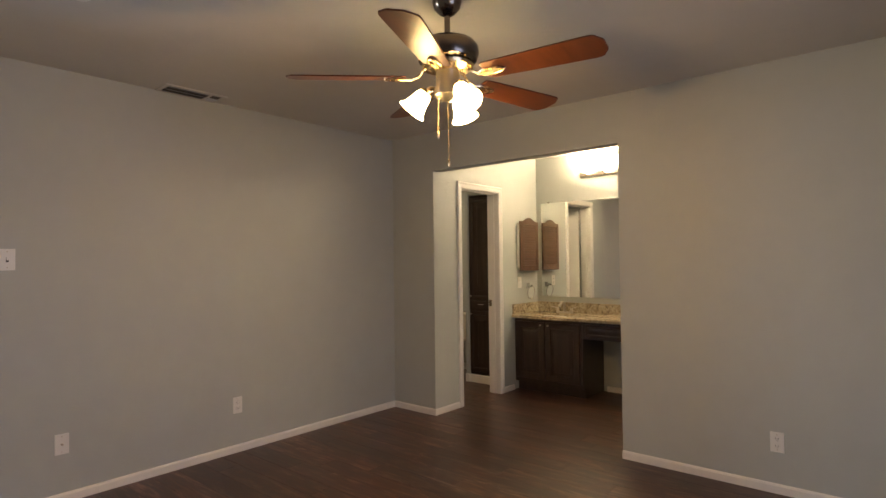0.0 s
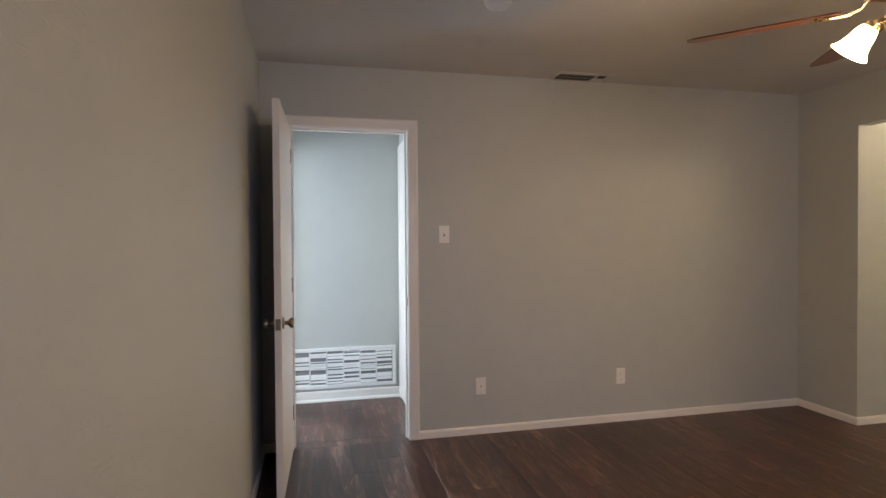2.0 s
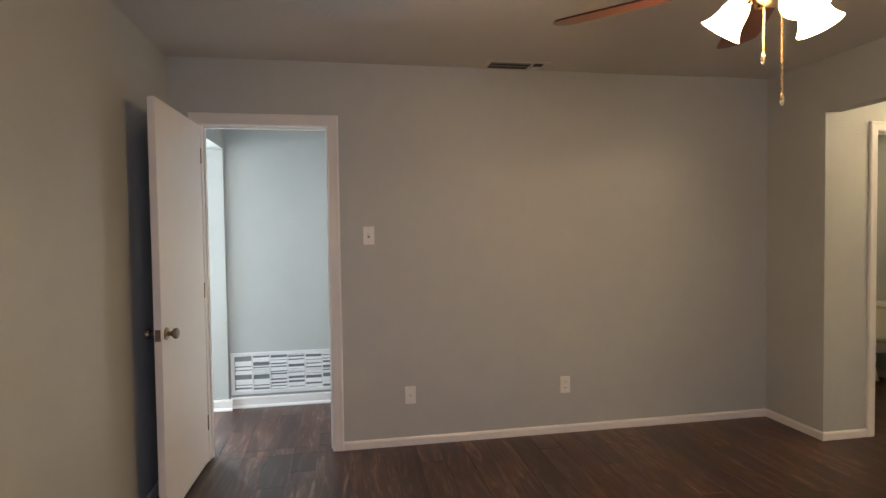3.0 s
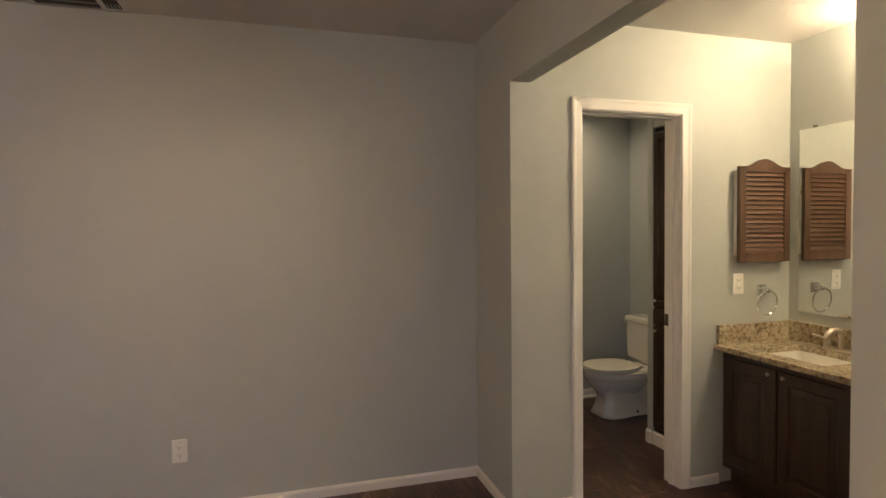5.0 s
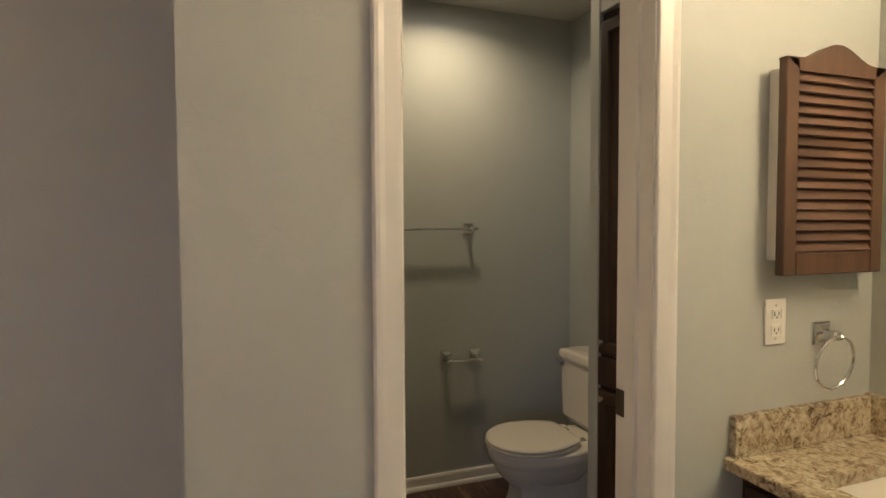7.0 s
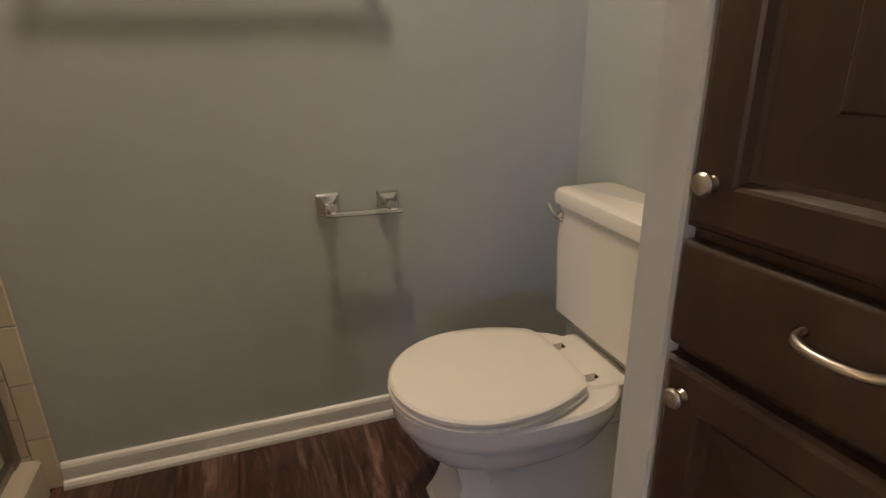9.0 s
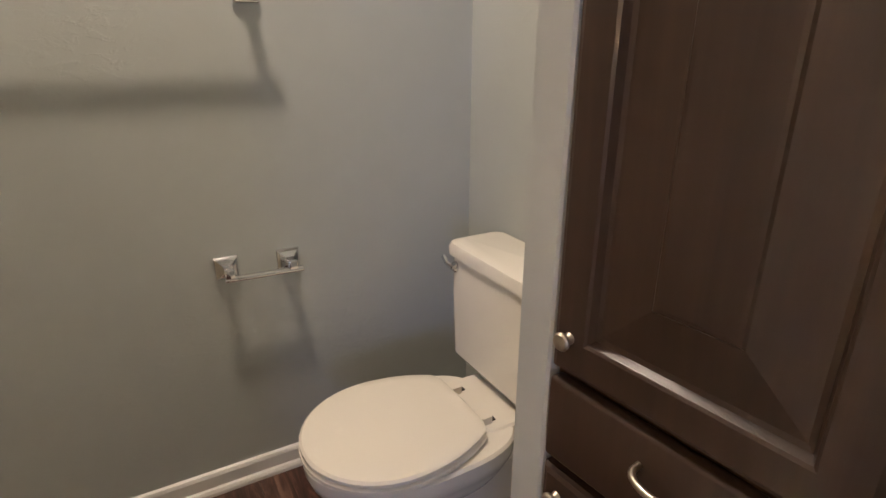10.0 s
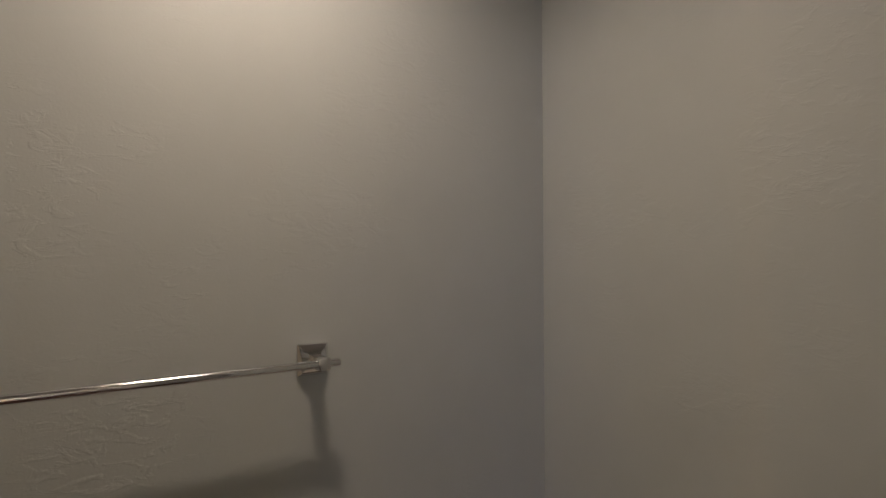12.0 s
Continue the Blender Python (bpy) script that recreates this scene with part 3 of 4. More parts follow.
def vanity_cabinet():
    v = thing("vanity_cabinet", 1.45, -0.87, 0, "dark espresso two-door vanity cabinet under the granite top", "cabinet")
    y0, y1 = VY1, OPEN_N - 0.002
    part("body", boxes(((1.248, y0, 0.09), (1.266, y1, CT - 0.032)), ((1.266, y0, 0.09), (XE - 0.002, y0 + 0.018, CT - 0.032)), ((1.266, y1 - 0.018, 0.09), (XE - 0.002, y1, CT - 0.032)),
                       ((1.266, y0 + 0.018, 0.09), (XE - 0.002, y1 - 0.018, 0.108))), ESPRESSO, v)
    part("toe_kick", box((1.305, y0 + 0.002, 0), (1.32, y1, 0.09)), ESPRESSO, v)
    part("toe_kick_side", box((1.32, y0 + 0.002, 0), (XE - 0.002, y0 + 0.017, 0.09)), ESPRESSO, v)
    mid = -0.848
    for a, b, k in ((y0 + 0.03, mid - 0.004, mid - 0.042), (mid + 0.004, y1 - 0.02, mid + 0.042)):
        d = part("door", panel_front(1.230, a, b, 0.13, 0.70, 0.055), ESPRESSO, v)
        part("door_knob", spin(SMALL_KNOB, pose(1.230, k, 0.672, 0, -90, 0), 16), NICKEL, d, "small round nickel knob", True)
    return v


SMALL_KNOB = [(0.007, 0), (0.006, 0.002), (0.0045, 0.005), (0.006, 0.007), (0.010, 0.009), (0.011, 0.012), (0.009, 0.0145), (0.003, 0.016)]


def panel_front(x, y0, y1, z0, z1, stile, thick=0.018, bevel=0.026):
    """A frame-and-panel front facing -x: a slab with a rounded edge, a groove, a sloped border and a raised field."""
    def ring(o, d):
        return [(x + d, y0 + o, z0 + o), (x + d, y1 - o, z0 + o), (x + d, y1 - o, z1 - o), (x + d, y0 + o, z1 - o)]
    return loft([ring(0, thick), ring(0, 0.006), ring(0.003, 0.002), ring(0.008, 0.0), ring(stile, 0.0), ring(stile + 0.003, 0.002), ring(stile + 0.007, 0.009),
                 ring(stile + 0.012, 0.010), ring(stile + 0.012 + bevel, 0.005), ring(stile + 0.014 + bevel, 0.0025), ring(stile + 0.018 + bevel, 0.002)])


vanity_cabinet()
kd = thing("dressing_table", 1.4, -1.7, 0.57, "dark espresso dressing table drawer over a knee space", "dressing table")
part("apron", boxes(((1.248, KY + 0.002, 0.57), (1.266, VY1 - 0.002, CT - 0.032)), ((1.266, KY + 0.002, 0.57), (XE - 0.002, VY1 - 0.002, 0.585))), ESPRESSO, kd)
dr = part("drawer_front", panel_front(1.230, KY + 0.03, VY1 - 0.03, 0.59, 0.71, 0.022), ESPRESSO, kd)
part("drawer_knob", spin(SMALL_KNOB, pose(1.230, -1.7, 0.655, 0, -90, 0), 16), NICKEL, dr, "small round nickel knob", True)

top = thing("granite_countertop", 1.43, -1.3, CT - 0.03, "speckled beige granite vanity top with backsplash", "countertop")
x0, y0, x1, y1 = SK
def rect(a, b, c, d, z):
    return [(a, b, z), (c, b, z), (c, d, z), (a, d, z)]


OUT = (CX, KY + 0.001, XE - 0.001, OPEN_N - 0.001)
ease = (CX + 0.003, KY + 0.001, XE - 0.001, OPEN_N - 0.001)
part("slab", loft([rect(*SK, CT - 0.03), rect(*ease, CT - 0.03), rect(*OUT, CT - 0.027), rect(*OUT, CT - 0.003), rect(*ease, CT), rect(*SK, CT), rect(*SK, CT - 0.03)], False, False), GRANITE, top)
part("backsplash", box((XE - 0.021, KY + 0.001, CT), (XE - 0.001, OPEN_N - 0.001, CT + 0.106), 0.002), GRANITE, top)
part("sidesplash", box((CX + 0.015, OPEN_N - 0.021, CT), (XE - 0.0215, OPEN_N - 0.001, CT + 0.103), 0.002), GRANITE, top)


def rrect(x0, y0, x1, y1, r, z, n=6):
    pts = []
    for cx, cy, a in ((x1 - r, y1 - r, 0), (x0 + r, y1 - r, 90), (x0 + r, y0 + r, 180), (x1 - r, y0 + r, 270)):
        for k in range(n + 1):
            t = radians(a + 90 * k / n)
            pts.append((cx + r * math.cos(t), cy + r * math.sin(t), z))
    return pts


sink = thing("sink", 1.457, -0.845, CT - 0.17, "white rectangular undermount sink in the granite top", "sink")
rings = []
for o, z, r in ((-0.03, -0.031, 0.03), (-0.03, -0.045, 0.03), (0.02, -0.165, 0.05), (0.06, -0.175, 0.05), (0.055, -0.165, 0.05), (0.03, -0.155, 0.05), (0.012, -0.135, 0.04), (0.002, -0.05, 0.03), (-0.001, -0.031, 0.03)):
    rings.append(rrect(x0 + o, y0 + o, x1 - o, y1 - o, r, CT + z))
part("basin", loft(rings[3:], False, False, loft(rings[:4], False, True)), BASIN, sink, "", True)
part("basin_floor", loft([rrect(x0 + 0.05, y0 + 0.05, x1 - 0.05, y1 - 0.05, 0.05, CT - 0.166), rrect(x0 + 0.05, y0 + 0.05, x1 - 0.05, y1 - 0.05, 0.05, CT - 0.160)]), BASIN, sink)
part("drain", spin([(0.022, CT - 0.160), (0.022, CT - 0.156), (0.016, CT - 0.157), (0.004, CT - 0.158)], Matrix.Translation((1.457, -0.845, 0)), 18), NICKEL, sink, "", True)

fa = thing("faucet", 1.650, -0.845, CT, "brushed nickel arched faucet behind the sink", "faucet")
part("base", loft([rrect(1.627, -0.940, 1.673, -0.750, 0.022, z) for z in (CT, CT + 0.012)]), NICKEL, fa, "", True)
part("spout", tube([(1.650, -0.845, CT + 0.01), (1.650, -0.845, CT + 0.06), (1.640, -0.845, CT + 0.096), (1.617, -0.845, CT + 0.108), (1.585, -0.845, CT + 0.108), (1.558, -0.845, CT + 0.092), (1.545, -0.845, CT + 0.066)], 0.0145, 14), NICKEL, fa, "", True)
for dy, s in ((-0.078, -1), (0.078, 1)):
    h = part("handle", spin([(0.018, CT + 0.01), (0.017, CT + 0.03), (0.013, CT + 0.045), (0.006, CT + 0.052)], Matrix.Translation((1.650, -0.845 + dy, 0)), 18), NICKEL, fa, "", True)
    part("lever", tube([(1.650, -0.845 + dy, CT + 0.047), (1.640, -0.845 + dy + s * 0.03, CT + 0.056), (1.630, -0.845 + dy + s * 0.065, CT + 0.062)], 0.0055, 10), NICKEL, h, "", True)

mi = thing("mirror", XE - 0.003, -1.35, 0.935, "large frameless wall mirror over the vanity", "mirror")
part("glass", box((XE - 0.006, -2.12, 0.926), (XE - 0.001, -0.556, 1.925)), MIRROR, mi)
part("clip", box((XE - 0.010, -0.66, 1.925), (XE - 0.001, -0.635, 1.938), 0.002), PEWTER, mi)
part("clip", box((XE - 0.010, -1.86, 1.925), (XE - 0.001, -1.835, 1.938), 0.002), PEWTER, mi)

vl = thing("vanity_light", XE, -1.4, 2.2, "four-lamp vanity light bar with glowing glass shades", "wall light")
part("backplate", box((XE - 0.022, -1.78, 2.165), (XE, -1.02, 2.215), 0.006, 2), NICKEL, vl)
for k in range(4):
    y = -1.10 - 0.2 * k
    part("lamp_arm", tube([(XE - 0.02, y, 2.19), (1.645, y, 2.185), (1.63, y, 2.195), (1.625, y, 2.215)], 0.008, 8), NICKEL, vl, "", True)
    part("shade", spin([(0.020, 2.205), (0.034, 2.215), (0.042, 2.25), (0.050, 2.285), (0.066, 2.315), (0.070, 2.318), (0.062, 2.312), (0.046, 2.285), (0.038, 2.25), (0.028, 2.222)], Matrix.Translation((1.625, y, 0)), 24, (False, False)), VSHADE, vl, "glowing bell glass shade", True)


# ---- louvred medicine cabinet ----
def medicine_cabinet():
    x0, x1, z0, z1 = 1.300, 1.646, 1.206, 1.722
    yb = OPEN_N
    c = thing("medicine_cabinet", 1.48, yb, z0, "brown louvred medicine cabinet with arched top over white box", "cabinet")
    part("body", box((x0 + 0.012, yb - 0.032, z0 + 0.035), (x1 - 0.012, yb, z1 - 0.02), 0.001), PLASTIC, c, "white painted box")
    y0, y1 = yb - 0.056, yb - 0.033
    s = 0.042
    frame_bm = boxes(((x0, y0, z0), (x0 + s, y1, z1)), ((x1 - s, y0, z0), (x1, y1, z1)), ((x0 + s, y0, z0), (x1 - s, y1, z0 + 0.055)), bevel=0.0025)
    arch = []
    n = 24
    for k in range(n + 1):
        u = k / n
        arch.append((x0 + u * (x1 - x0), z1 + 0.042 * (0.5 - 0.5 * math.cos(2 * math.pi * max(0, min(1, (u - 0.12) / 0.76))))))
    outline = [(x0, z1 - 0.002), (x0 + s, z1 - 0.03), (x1 - s, z1 - 0.03), (x1, z1 - 0.002)] + arch[::-1]
    d = part("door_frame", frame_bm, LOUVRE, c)
    part("top_rail", loft([[(x, y, z) for x, z in outline] for y in (y0, y1)]), LOUVRE, c, "arched top rail")
    # Added panel: hides the white box so the open slat gaps read as shade.
    part("gap_shade_panel", box((x0 + s - 0.004, y1 - 0.002, z0 + 0.05), (x1 - s + 0.004, y1, z1 - 0.025)), LOUVRE, c, "brown panel added to keep the slat gaps dark")
    n = 17
    a, b = z0 + 0.055, z1 - 0.03
    for k in range(n):
        z = a + (b - a) * (k + 0.5) / n
        sl = box((x0 + s - 0.002, -0.0028, -0.0125), (x1 - s + 0.002, 0.0028, 0.0125))
        sl.transform(pose(0, (y0 + y1) / 2 - 0.003, z, -28))
        part("slat", sl, SLATW, c)
    part("hinge", tube([(x1 + 0.003, y1 - 0.004, z1 - 0.15), (x1 + 0.003, y1 - 0.004, z1 - 0.10)], 0.004, 8), BRASSY, c)
    return c


medicine_cabinet()


# ---- bathroom fittings ----
def square_post(bm, x, y, z, out, reach=0.045):
    """A stepped square rosette on a wall at y, facing out along y, with a tapering neck."""
    h = 0.030
    def sq(r, d):
        return [(x - r, y + out * d, z - r), (x + r, y + out * d, z - r), (x + r, y + out * d, z + r), (x - r, y + out * d, z + r)]
    loft([sq(h, 0), sq(h, 0.005), sq(h - 0.003, 0.009), sq(h - 0.008, 0.012), sq(0.011, 0.018), sq(0.010, reach - 0.014)], bm=bm)
    quadbox(bm, (x - 0.012, y + out * (reach - 0.016), z - 0.012), (x + 0.012, y + out * (reach + 0.010), z + 0.012), 0.004, 2)
    return bm


tr = thing("towel_ring", 1.504, OPEN_N, 1.047, "chrome towel ring with square base above the vanity", "towel ring")
part("mount", square_post(bmesh.new(), 1.504, OPEN_N, 1.047, -1), CHROME, tr, "", True)
ring_pts = [(1.500 + 0.068 * math.sin(t), OPEN_N - 0.045 - 0.008 * math.cos(t), 0.978 + 0.068 * math.cos(t)) for t in [2 * math.pi * k / 40 for k in range(41)]]
part("ring", tube(ring_pts, 0.0042, 8), CHROME, tr, "", True)

tb = thing("towel_bar", 0.83, NY, 1.375, "chrome towel bar with square posts on the grey wall", "towel bar")
for x, z in ((0.595, 1.309), (1.183, 1.309)):
    part("post", square_post(bmesh.new(), x, NY, z, -1, 0.060), CHROME, tb, "", True)
part("rail", tube([(0.580, NY - 0.060, 1.309), (1.214, NY - 0.060, 1.309)], 0.0075, 14), CHROME, tb, "", True)

tp = thing("paper_holder", 1.08, NY, 0.705, "empty chrome toilet paper holder on the grey wall", "paper holder")
for x, z in ((1.062, 0.664), (1.218, 0.658)):
    part("post", square_post(bmesh.new(), x, NY, z, -1, 0.05), CHROME, tp, "", True)
part("roller", tube([(1.050, NY - 0.052, 0.650), (1.243, NY - 0.052, 0.645)], 0.0085, 12), CHROME, tp, "", True)

pl = thing("ceiling_panel_light", 1.06, 0.80, HB, "small lit square ceiling light in the toilet room", "ceiling light")
part("frame", boxes(((0.925, 0.715, HB - 0.012), (1.195, 0.730, HB)), ((0.925, 0.870, HB - 0.012), (1.195, 0.885, HB)), ((0.925, 0.730, HB - 0.012), (0.94, 0.870, HB)), ((1.18, 0.730, HB - 0.012), (1.195, 0.870, HB))), TRIM, pl)
part("diffuser", box((0.94, 0.730, HB - 0.008), (1.18, 0.870, HB - 0.001)), LENS, pl, "glowing white lens")


# ---- toilet ----
def toilet(yc):
    t = thing("toilet", 1.40, yc, 0, "cream two-piece toilet with closed lid", "toilet")
    n = 40
    move = Matrix.Translation((0.033, 0, 0)) @ Matrix.Diagonal((1, 1, 0.885, 1))

    def piece(name, bm, material, parent, label=""):
        bm.transform(move)
        return part(name, bm, material, parent, label, True)

    def egg(x0, x1, w, z, flat=0.0, facet=0.0):
        """A plan ring, narrow and round in front (x0), squarer behind (x1)."""
        pts = []
        for k in range(n):
            a = 2 * math.pi * k / n
            c, s = math.cos(a), math.sin(a)
            e = 2.0 if c < 0 else 2.0 + flat
            u = abs(c) ** (2 / e) * (1 if c > 0 else -1)
            v = abs(s) ** (2 / e) * (1 if s > 0 else -1)
            xm = x0 + (x1 - x0) * 0.52
            pts.append((xm + (u * (x1 - xm) if u > 0 else u * (xm - x0)), yc + v * w, z))
        return pts

    def foot(xf, xb, wf, wm, wb, z):
        """A faceted plan ring for the pedestal: flat front, chamfers, straight sides."""
        corners = [(xb, wb), (xf + 0.26, wm * 0.80), (xf + 0.16, wm * 0.98), (xf + 0.055, wm), (xf, wf)]
        pts = [(x, yc + w) for x, w in corners] + [(x, yc - w) for x, w in reversed(corners)]
        out = []
        m = len(pts)
        per = n // m
        for i in range(m):
            p, q = pts[i], pts[(i + 1) % m]
            for j in range(per):
                f = j / per
                out.append((p[0] + (q[0] - p[0]) * f, p[1] + (q[1] - p[1]) * f, z))
        return out

    bowl = [egg(1.20, 1.50, 0.075, 0.165, 1.0), egg(1.165, 1.53, 0.105, 0.20, 1.0), egg(1.125, 1.55, 0.145, 0.25, 1.0), egg(1.103, 1.56, 0.167, 0.295, 1.2), egg(1.100, 1.565, 0.170, 0.312, 1.2),
            egg(1.085, 1.57, 0.180, 0.325, 1.2), egg(1.078, 1.575, 0.184, 0.350, 1.2), egg(1.076, 1.575, 0.184, 0.378, 1.2), egg(1.082, 1.57, 0.178, 0.386, 1.2)]
    piece("bowl", loft(bowl), CERAMIC, t, "rounded bowl with a stepped rim")
    ped = [foot(1.168, 1.60, 0.082, 0.136, 0.110, 0.0), foot(1.168, 1.60, 0.082, 0.136, 0.110, 0.012), foot(1.178, 1.60, 0.078, 0.128, 0.105, 0.020), foot(1.200, 1.595, 0.066, 0.102, 0.085, 0.10),
           foot(1.208, 1.59, 0.064, 0.098, 0.082, 0.15), foot(1.195, 1.59, 0.066, 0.108, 0.09, 0.21), foot(1.17, 1.58, 0.08, 0.13, 0.10, 0.26)]
    piece("pedestal", loft(ped), CERAMIC, t, "faceted china pedestal")
    deck = [rrect(1.47, yc - 0.115, 1.74, yc + 0.115, 0.04, z) for z in (0.28, 0.385)] + [rrect(1.476, yc - 0.109, 1.724, yc + 0.109, 0.04, 0.392)]
    piece("deck", loft(deck), CERAMIC, t)
    def lid_ring(grow, z):
        pts = []
        for k in range(n):
            a = 2 * math.pi * k / n
            c, s = math.cos(a), math.sin(a)
            xm, x0, w = 1.27, 1.075 - grow, 0.184 + grow
            if c < 0:
                pts.append((xm + c * (xm - x0), yc + s * w, z))
            else:
                p = abs(math.degrees(math.atan2(s, c))) / 90
                sign = 1 if s > 0 else -1
                back, xb = 0.122 + grow, 1.474 + grow
                if p > 0.36:
                    f = (1 - p) / 0.64
                    pts.append((xm + (xb - xm) * f, yc + sign * (w - (w - back) * f ** 2.2), z))
                else:
                    pts.append((xb + 0.004 * (1 - p / 0.36), yc + sign * back * p / 0.36, z))
        return pts

    piece("seat", loft([lid_ring(-0.004, 0.388), lid_ring(0.002, 0.393), lid_ring(0.002, 0.402), lid_ring(-0.004, 0.406)]), SEATP, t)
    piece("lid", loft([lid_ring(-0.004, 0.408), lid_ring(0.0, 0.412), lid_ring(0.0, 0.420), lid_ring(-0.006, 0.426), lid_ring(-0.03, 0.429)]), SEATP, t, "closed smooth plastic lid")
    for s in (-0.07, 0.07):
        piece("hinge", loft([rrect(1.478, yc + s - 0.018, 1.512, yc + s + 0.018, 0.008, z) for z in (0.392, 0.414)]), SEATP, t)
        piece("hinge_slot", box((1.512, yc + s - 0.012, 0.392), (1.522, yc + s + 0.012, 0.396)), VOID, t)
    move = Matrix()
    tank = [rrect(1.625, yc - 0.185, 1.776, yc + 0.185, 0.03, 0.352), rrect(1.604, yc - 0.212, 1.779, yc + 0.212, 0.03, 0.38), rrect(1.604, yc - 0.226, 1.779, yc + 0.226, 0.03, 0.56), rrect(1.612, yc - 0.236, 1.779, yc + 0.236, 0.03, 0.658)]
    piece("tank", loft(tank), CERAMIC, t)
    lid = [rrect(1.610, yc - 0.238, 1.781, yc + 0.238, 0.03, 0.659), rrect(1.602, yc - 0.246, 1.781, yc + 0.246, 0.03, 0.664), rrect(1.601, yc - 0.247, 1.781, yc + 0.247, 0.03, 0.686), rrect(1.606, yc - 0.242, 1.779, yc + 0.242, 0.03, 0.697), rrect(1.620, yc - 0.228, 1.77, yc + 0.228, 0.03, 0.701)]
    piece("tank_lid", loft(lid), CERAMIC, t)
    lv = piece("flush_lever", spin([(0.016, 0), (0.015, 0.006), (0.009, 0.012), (0.004, 0.014)], pose(1.611, yc + 0.203, 0.632, 0, -90, 0), 16), CHROME, t, "chrome flush lever")
    piece("lever_arm", tube([(1.599, yc + 0.203, 0.632), (1.592, yc + 0.220, 0.640), (1.595, yc + 0.244, 0.652)], 0.0065, 10), CHROME, lv)
    piece("bolt_cap", spin([(0.013, 0.018), (0.012, 0.03), (0.007, 0.037), (0.002, 0.038)], Matrix.Translation((1.49, yc - 0.092, 0)), 12), VOID, t, "dark corroded floor bolt")
    piece("bolt_cap", spin([(0.013, 0.018), (0.012, 0.03), (0.007, 0.037), (0.002, 0.038)], Matrix.Translation((1.49, yc + 0.092, 0)), 12), VOID, t, "dark corroded floor bolt")
    return t


toilet(0.695)


# ---- linen cabinet ----
def linen_cabinet():
    y0, y1 = OPEN_N + 0.122, SY0 - 0.001
    xf = 1.249
    c = thing("linen_cabinet", 1.5, (y0 + y1) / 2, 0.085, "tall dark espresso built-in linen cabinet with drawer", "cabinet")
    ys, b = -0.185, y1 - 0.003
    part("face_frame", boxes(((xf, y0, 0.085), (xf + 0.02, ys, 2.03)), ((xf, y1 - 0.022, 0.085), (xf + 0.02, y1, 2.03)), ((xf, ys, 0.085), (xf + 0.02, y1 - 0.022, 0.13)),
                             ((xf, ys, 1.985), (xf + 0.02, y1 - 0.022, 2.03)), ((xf, ys, 0.75), (xf + 0.02, y1 - 0.022, 0.80)), ((xf, ys, 0.87), (xf + 0.02, y1 - 0.022, 0.92))), ESPRESSO, c)
    body = part("carcass", box((xf + 0.062, y0, 0.0), (NX - 0.002, y1, 2.03)), ESPRESSO, c)
    a = -0.197
    xd = xf - 0.019
    up = part("upper_door", panel_front(xd, a, b, 0.893, 2.000, 0.039, 0.0185, 0.050), ESPRESSO, c)
    lo = part("lower_door", panel_front(xd, a, b, 0.115, 0.771, 0.039, 0.0185, 0.050), ESPRESSO, c)
    dr = part("drawer_front", box((xd, a, 0.784), (xd + 0.0185, b, 0.882), 0.005, 3), ESPRESSO, c, "", True)
    part("knob", spin([(r * 0.88, h) for r, h in SMALL_KNOB], pose(xd, 0.060, 0.934, 0, -90, 0), 18), NICKEL, up, "round nickel knob", True)
    part("knob", spin([(r * 0.88, h) for r, h in SMALL_KNOB], pose(xd, 0.058, 0.741, 0, -90, 0), 18), NICKEL, lo, "round nickel knob", True)
    bow = [(xd - 0.023 * math.sin(math.pi * k / 16) ** 0.6, -0.062 + 0.031 * math.cos(math.pi * k / 16), 0.848 - 0.002 * math.sin(math.pi * k / 16)) for k in range(17)]
    part("pull", tube(bow, 0.0036, 12), NICKEL, dr, "bowed nickel pull", True)
    hinge = Matrix.Translation((xf, y1, 0))
    turn = hinge @ pose(0, 0, 0, 0, 0, 6) @ hinge.inverted()
    for front in c.children:
        if front != body:
            front.matrix_basis = turn
    return c


linen_cabinet()

# ---- shower ----
SHX = 0.345
sh = thing("shower_enclosure", 0.15, 0.7, 0, "framed glass shower enclosure with cream curb", "shower")
part("curb", loft([rrect(0.19, 0.302, 0.315, NY - 0.012, 0.015, z) for z in (0, 0.095)] + [rrect(0.198, 0.308, 0.307, NY - 0.02, 0.015, 0.103)]), CREAM, sh, "cream shower curb", True)
for y in (0.325, NY - 0.030):
    part("post", box((0.232, y - 0.018, 0.103), (0.274, y + 0.018, 1.95), 0.003), SATIN, sh)
part("head_rail", box((0.235, 0.34, 1.92), (0.270, NY - 0.045, 1.95), 0.003), SATIN, sh)
part("sill_rail", box((0.235, 0.34, 0.104), (0.270, NY - 0.045, 0.13), 0.003), SATIN, sh)
part("pane", box((0.249, 0.34, 0.13), (0.255, NY - 0.045, 1.92)), FROST, sh).visible_shadow = False
tw = tagged(new("shower_tiles"), "cream glazed wall tiles with bullnose edge", "tiles", "", "structure")
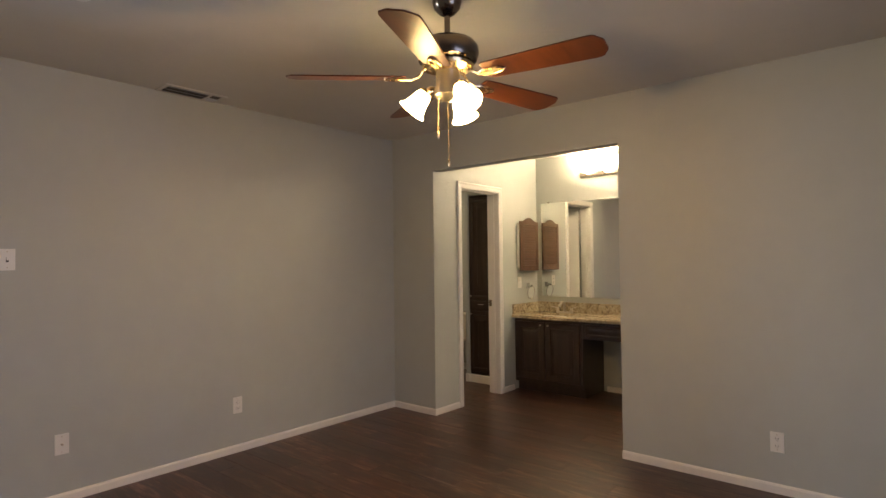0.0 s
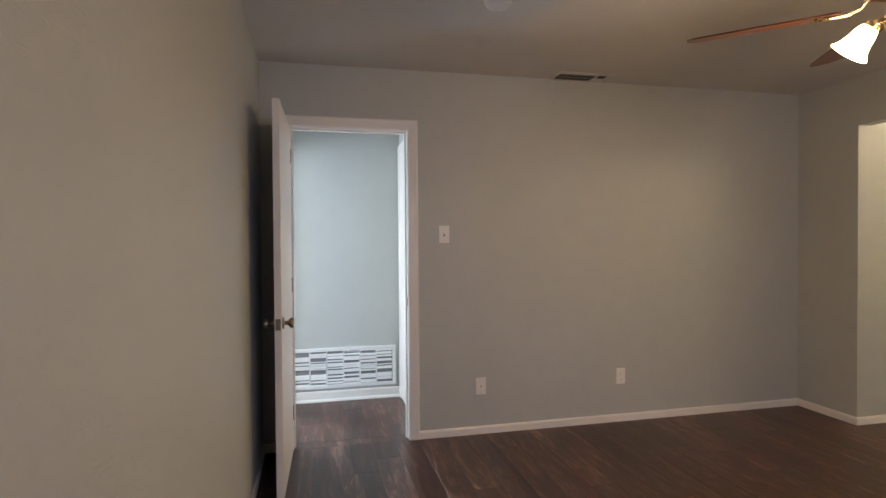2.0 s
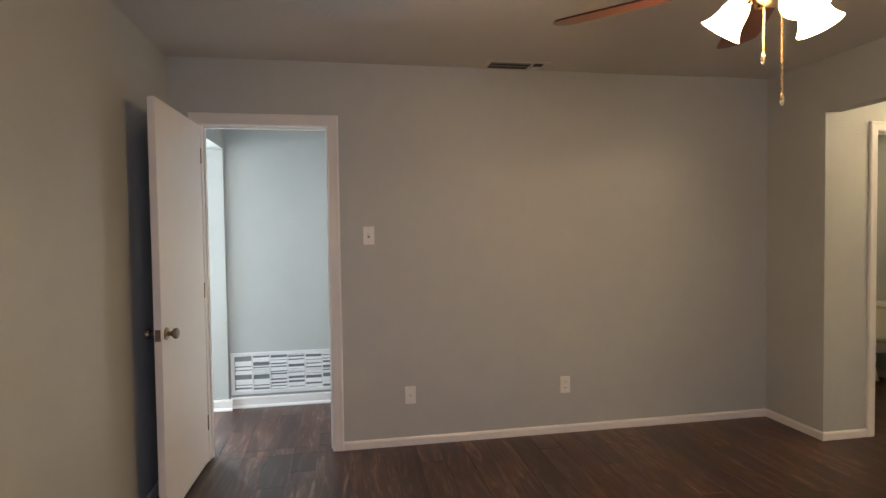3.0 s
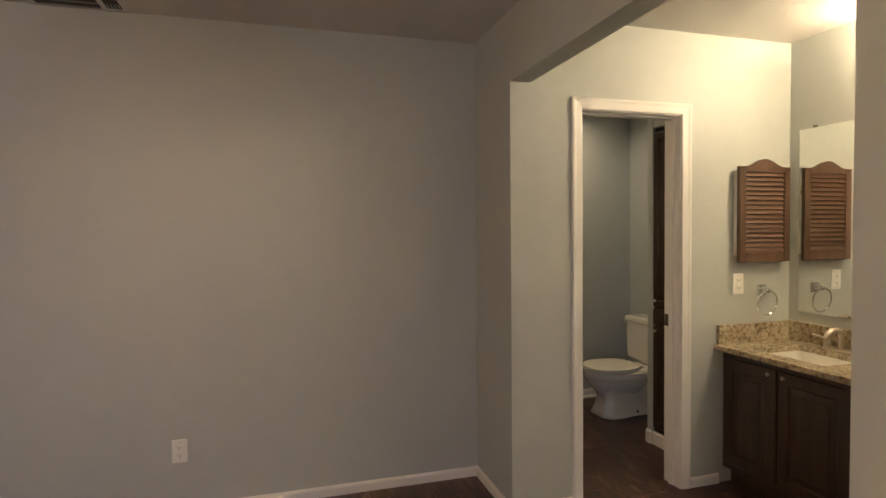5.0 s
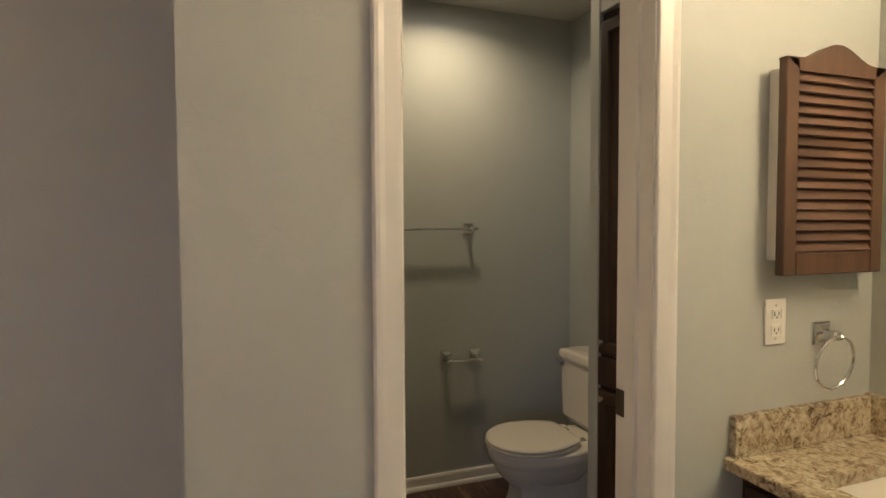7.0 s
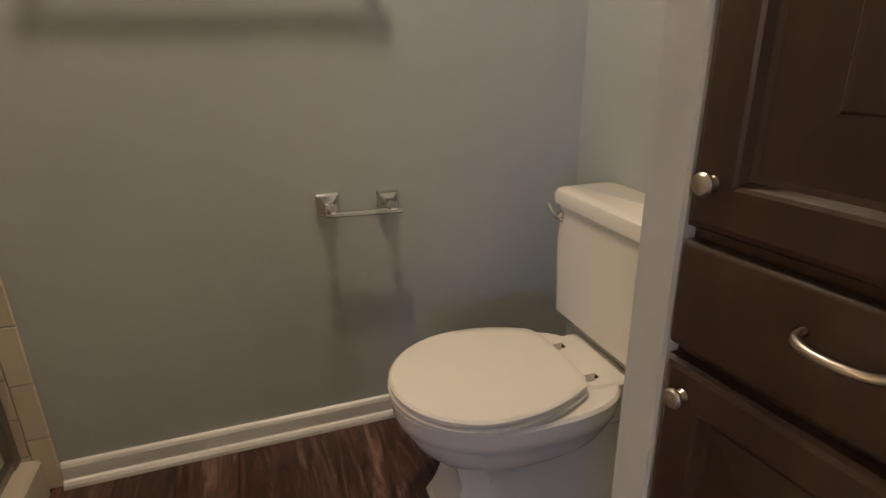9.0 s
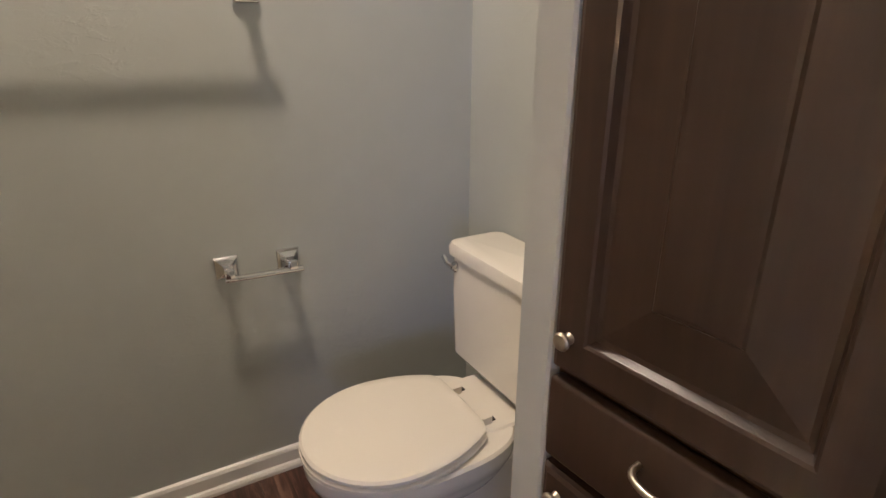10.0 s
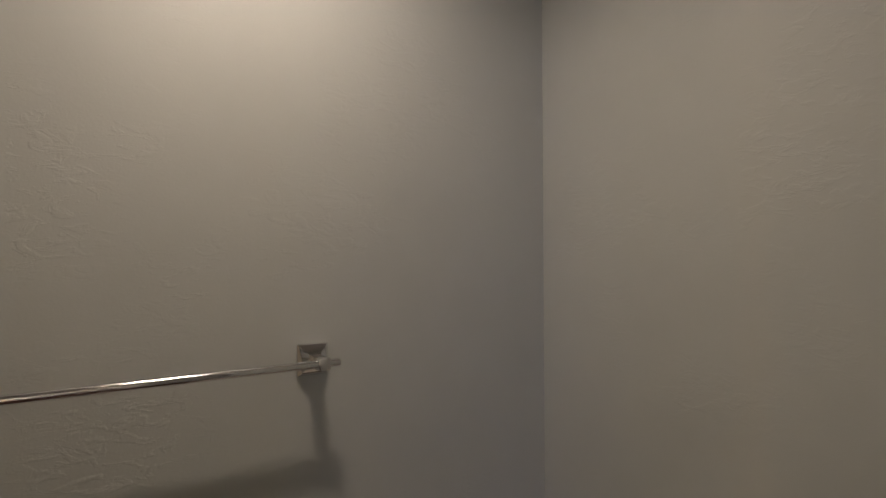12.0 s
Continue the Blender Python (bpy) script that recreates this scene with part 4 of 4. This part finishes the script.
part("grout_bed", box((-0.85, NY - 0.005, 0), (SHX - 0.004, NY, 2.1)), GROUT, tw)


def shared_tile(name, w, h):
    bm = bmesh.new()
    quadbox(bm, (-w / 2, -0.004, -h / 2), (w / 2, 0.004, h / 2), 0.0022)
    return mesh(name, bm, TILE)


bull = shared_tile("bullnose_tile", 0.050, 0.150)
field = shared_tile("wall_tile", 0.106, 0.106)
for k in range(14):
    o = new("bullnose_tile", bull)
    o.parent = tw
    o.location = (SHX - 0.027, NY - 0.007, 0.077 + 0.152 * k)
for i in range(4):
    for k in range(19):
        o = new("wall_tile", field)
        o.parent = tw
        o.location = (SHX - 0.053 - 0.054 - 0.108 * i, NY - 0.007, 0.055 + 0.108 * k)

# ---- floor planks ----
fl = bpy.data.objects["floor"]
PW, PL = 0.152, 1.22
AREAS = [(XW, YS, 0.0, 0.0), (0.0, OPEN_S, XE, OPEN_N), (TX0, OPEN_N, TX1, OPEN_N + 0.12), (0.315, OPEN_N + 0.12, SX, SY1), (0.315, SY1, NX, NY), (DX0, 0.0, DX1, T), (-3.93, T, -2.99, HY), (-6.09, -0.19, -3.93, 2.2)]
rng = random.Random(11)
offsets = [rng.uniform(0, PL) for _ in range(80)]
cache = {}
for ax0, ay0, ax1, ay1 in AREAS:
    for i in range(math.floor(ax0 / PW) , math.ceil(ax1 / PW)):
        px0, px1 = max(ax0, i * PW), min(ax1, (i + 1) * PW)
        if px1 - px0 < 0.004:
            continue
        off = offsets[i % 80]
        for j in range(math.floor((ay0 - off) / PL), math.ceil((ay1 - off) / PL)):
            py0, py1 = max(ay0, off + j * PL), min(ay1, off + (j + 1) * PL)
            if py1 - py0 < 0.004:
                continue
            w, l = round(px1 - px0 - 0.0012, 4), round(py1 - py0 - 0.0012, 4)
            if (w, l) not in cache:
                cache[w, l] = mesh("plank", box((-w / 2, -l / 2, -0.004), (w / 2, l / 2, 0.0), 0.0006), PLANK)
            o = new("plank", cache[w, l])
            o.parent = fl
            o.location = ((px0 + px1) / 2, (py0 + py1) / 2, 0)
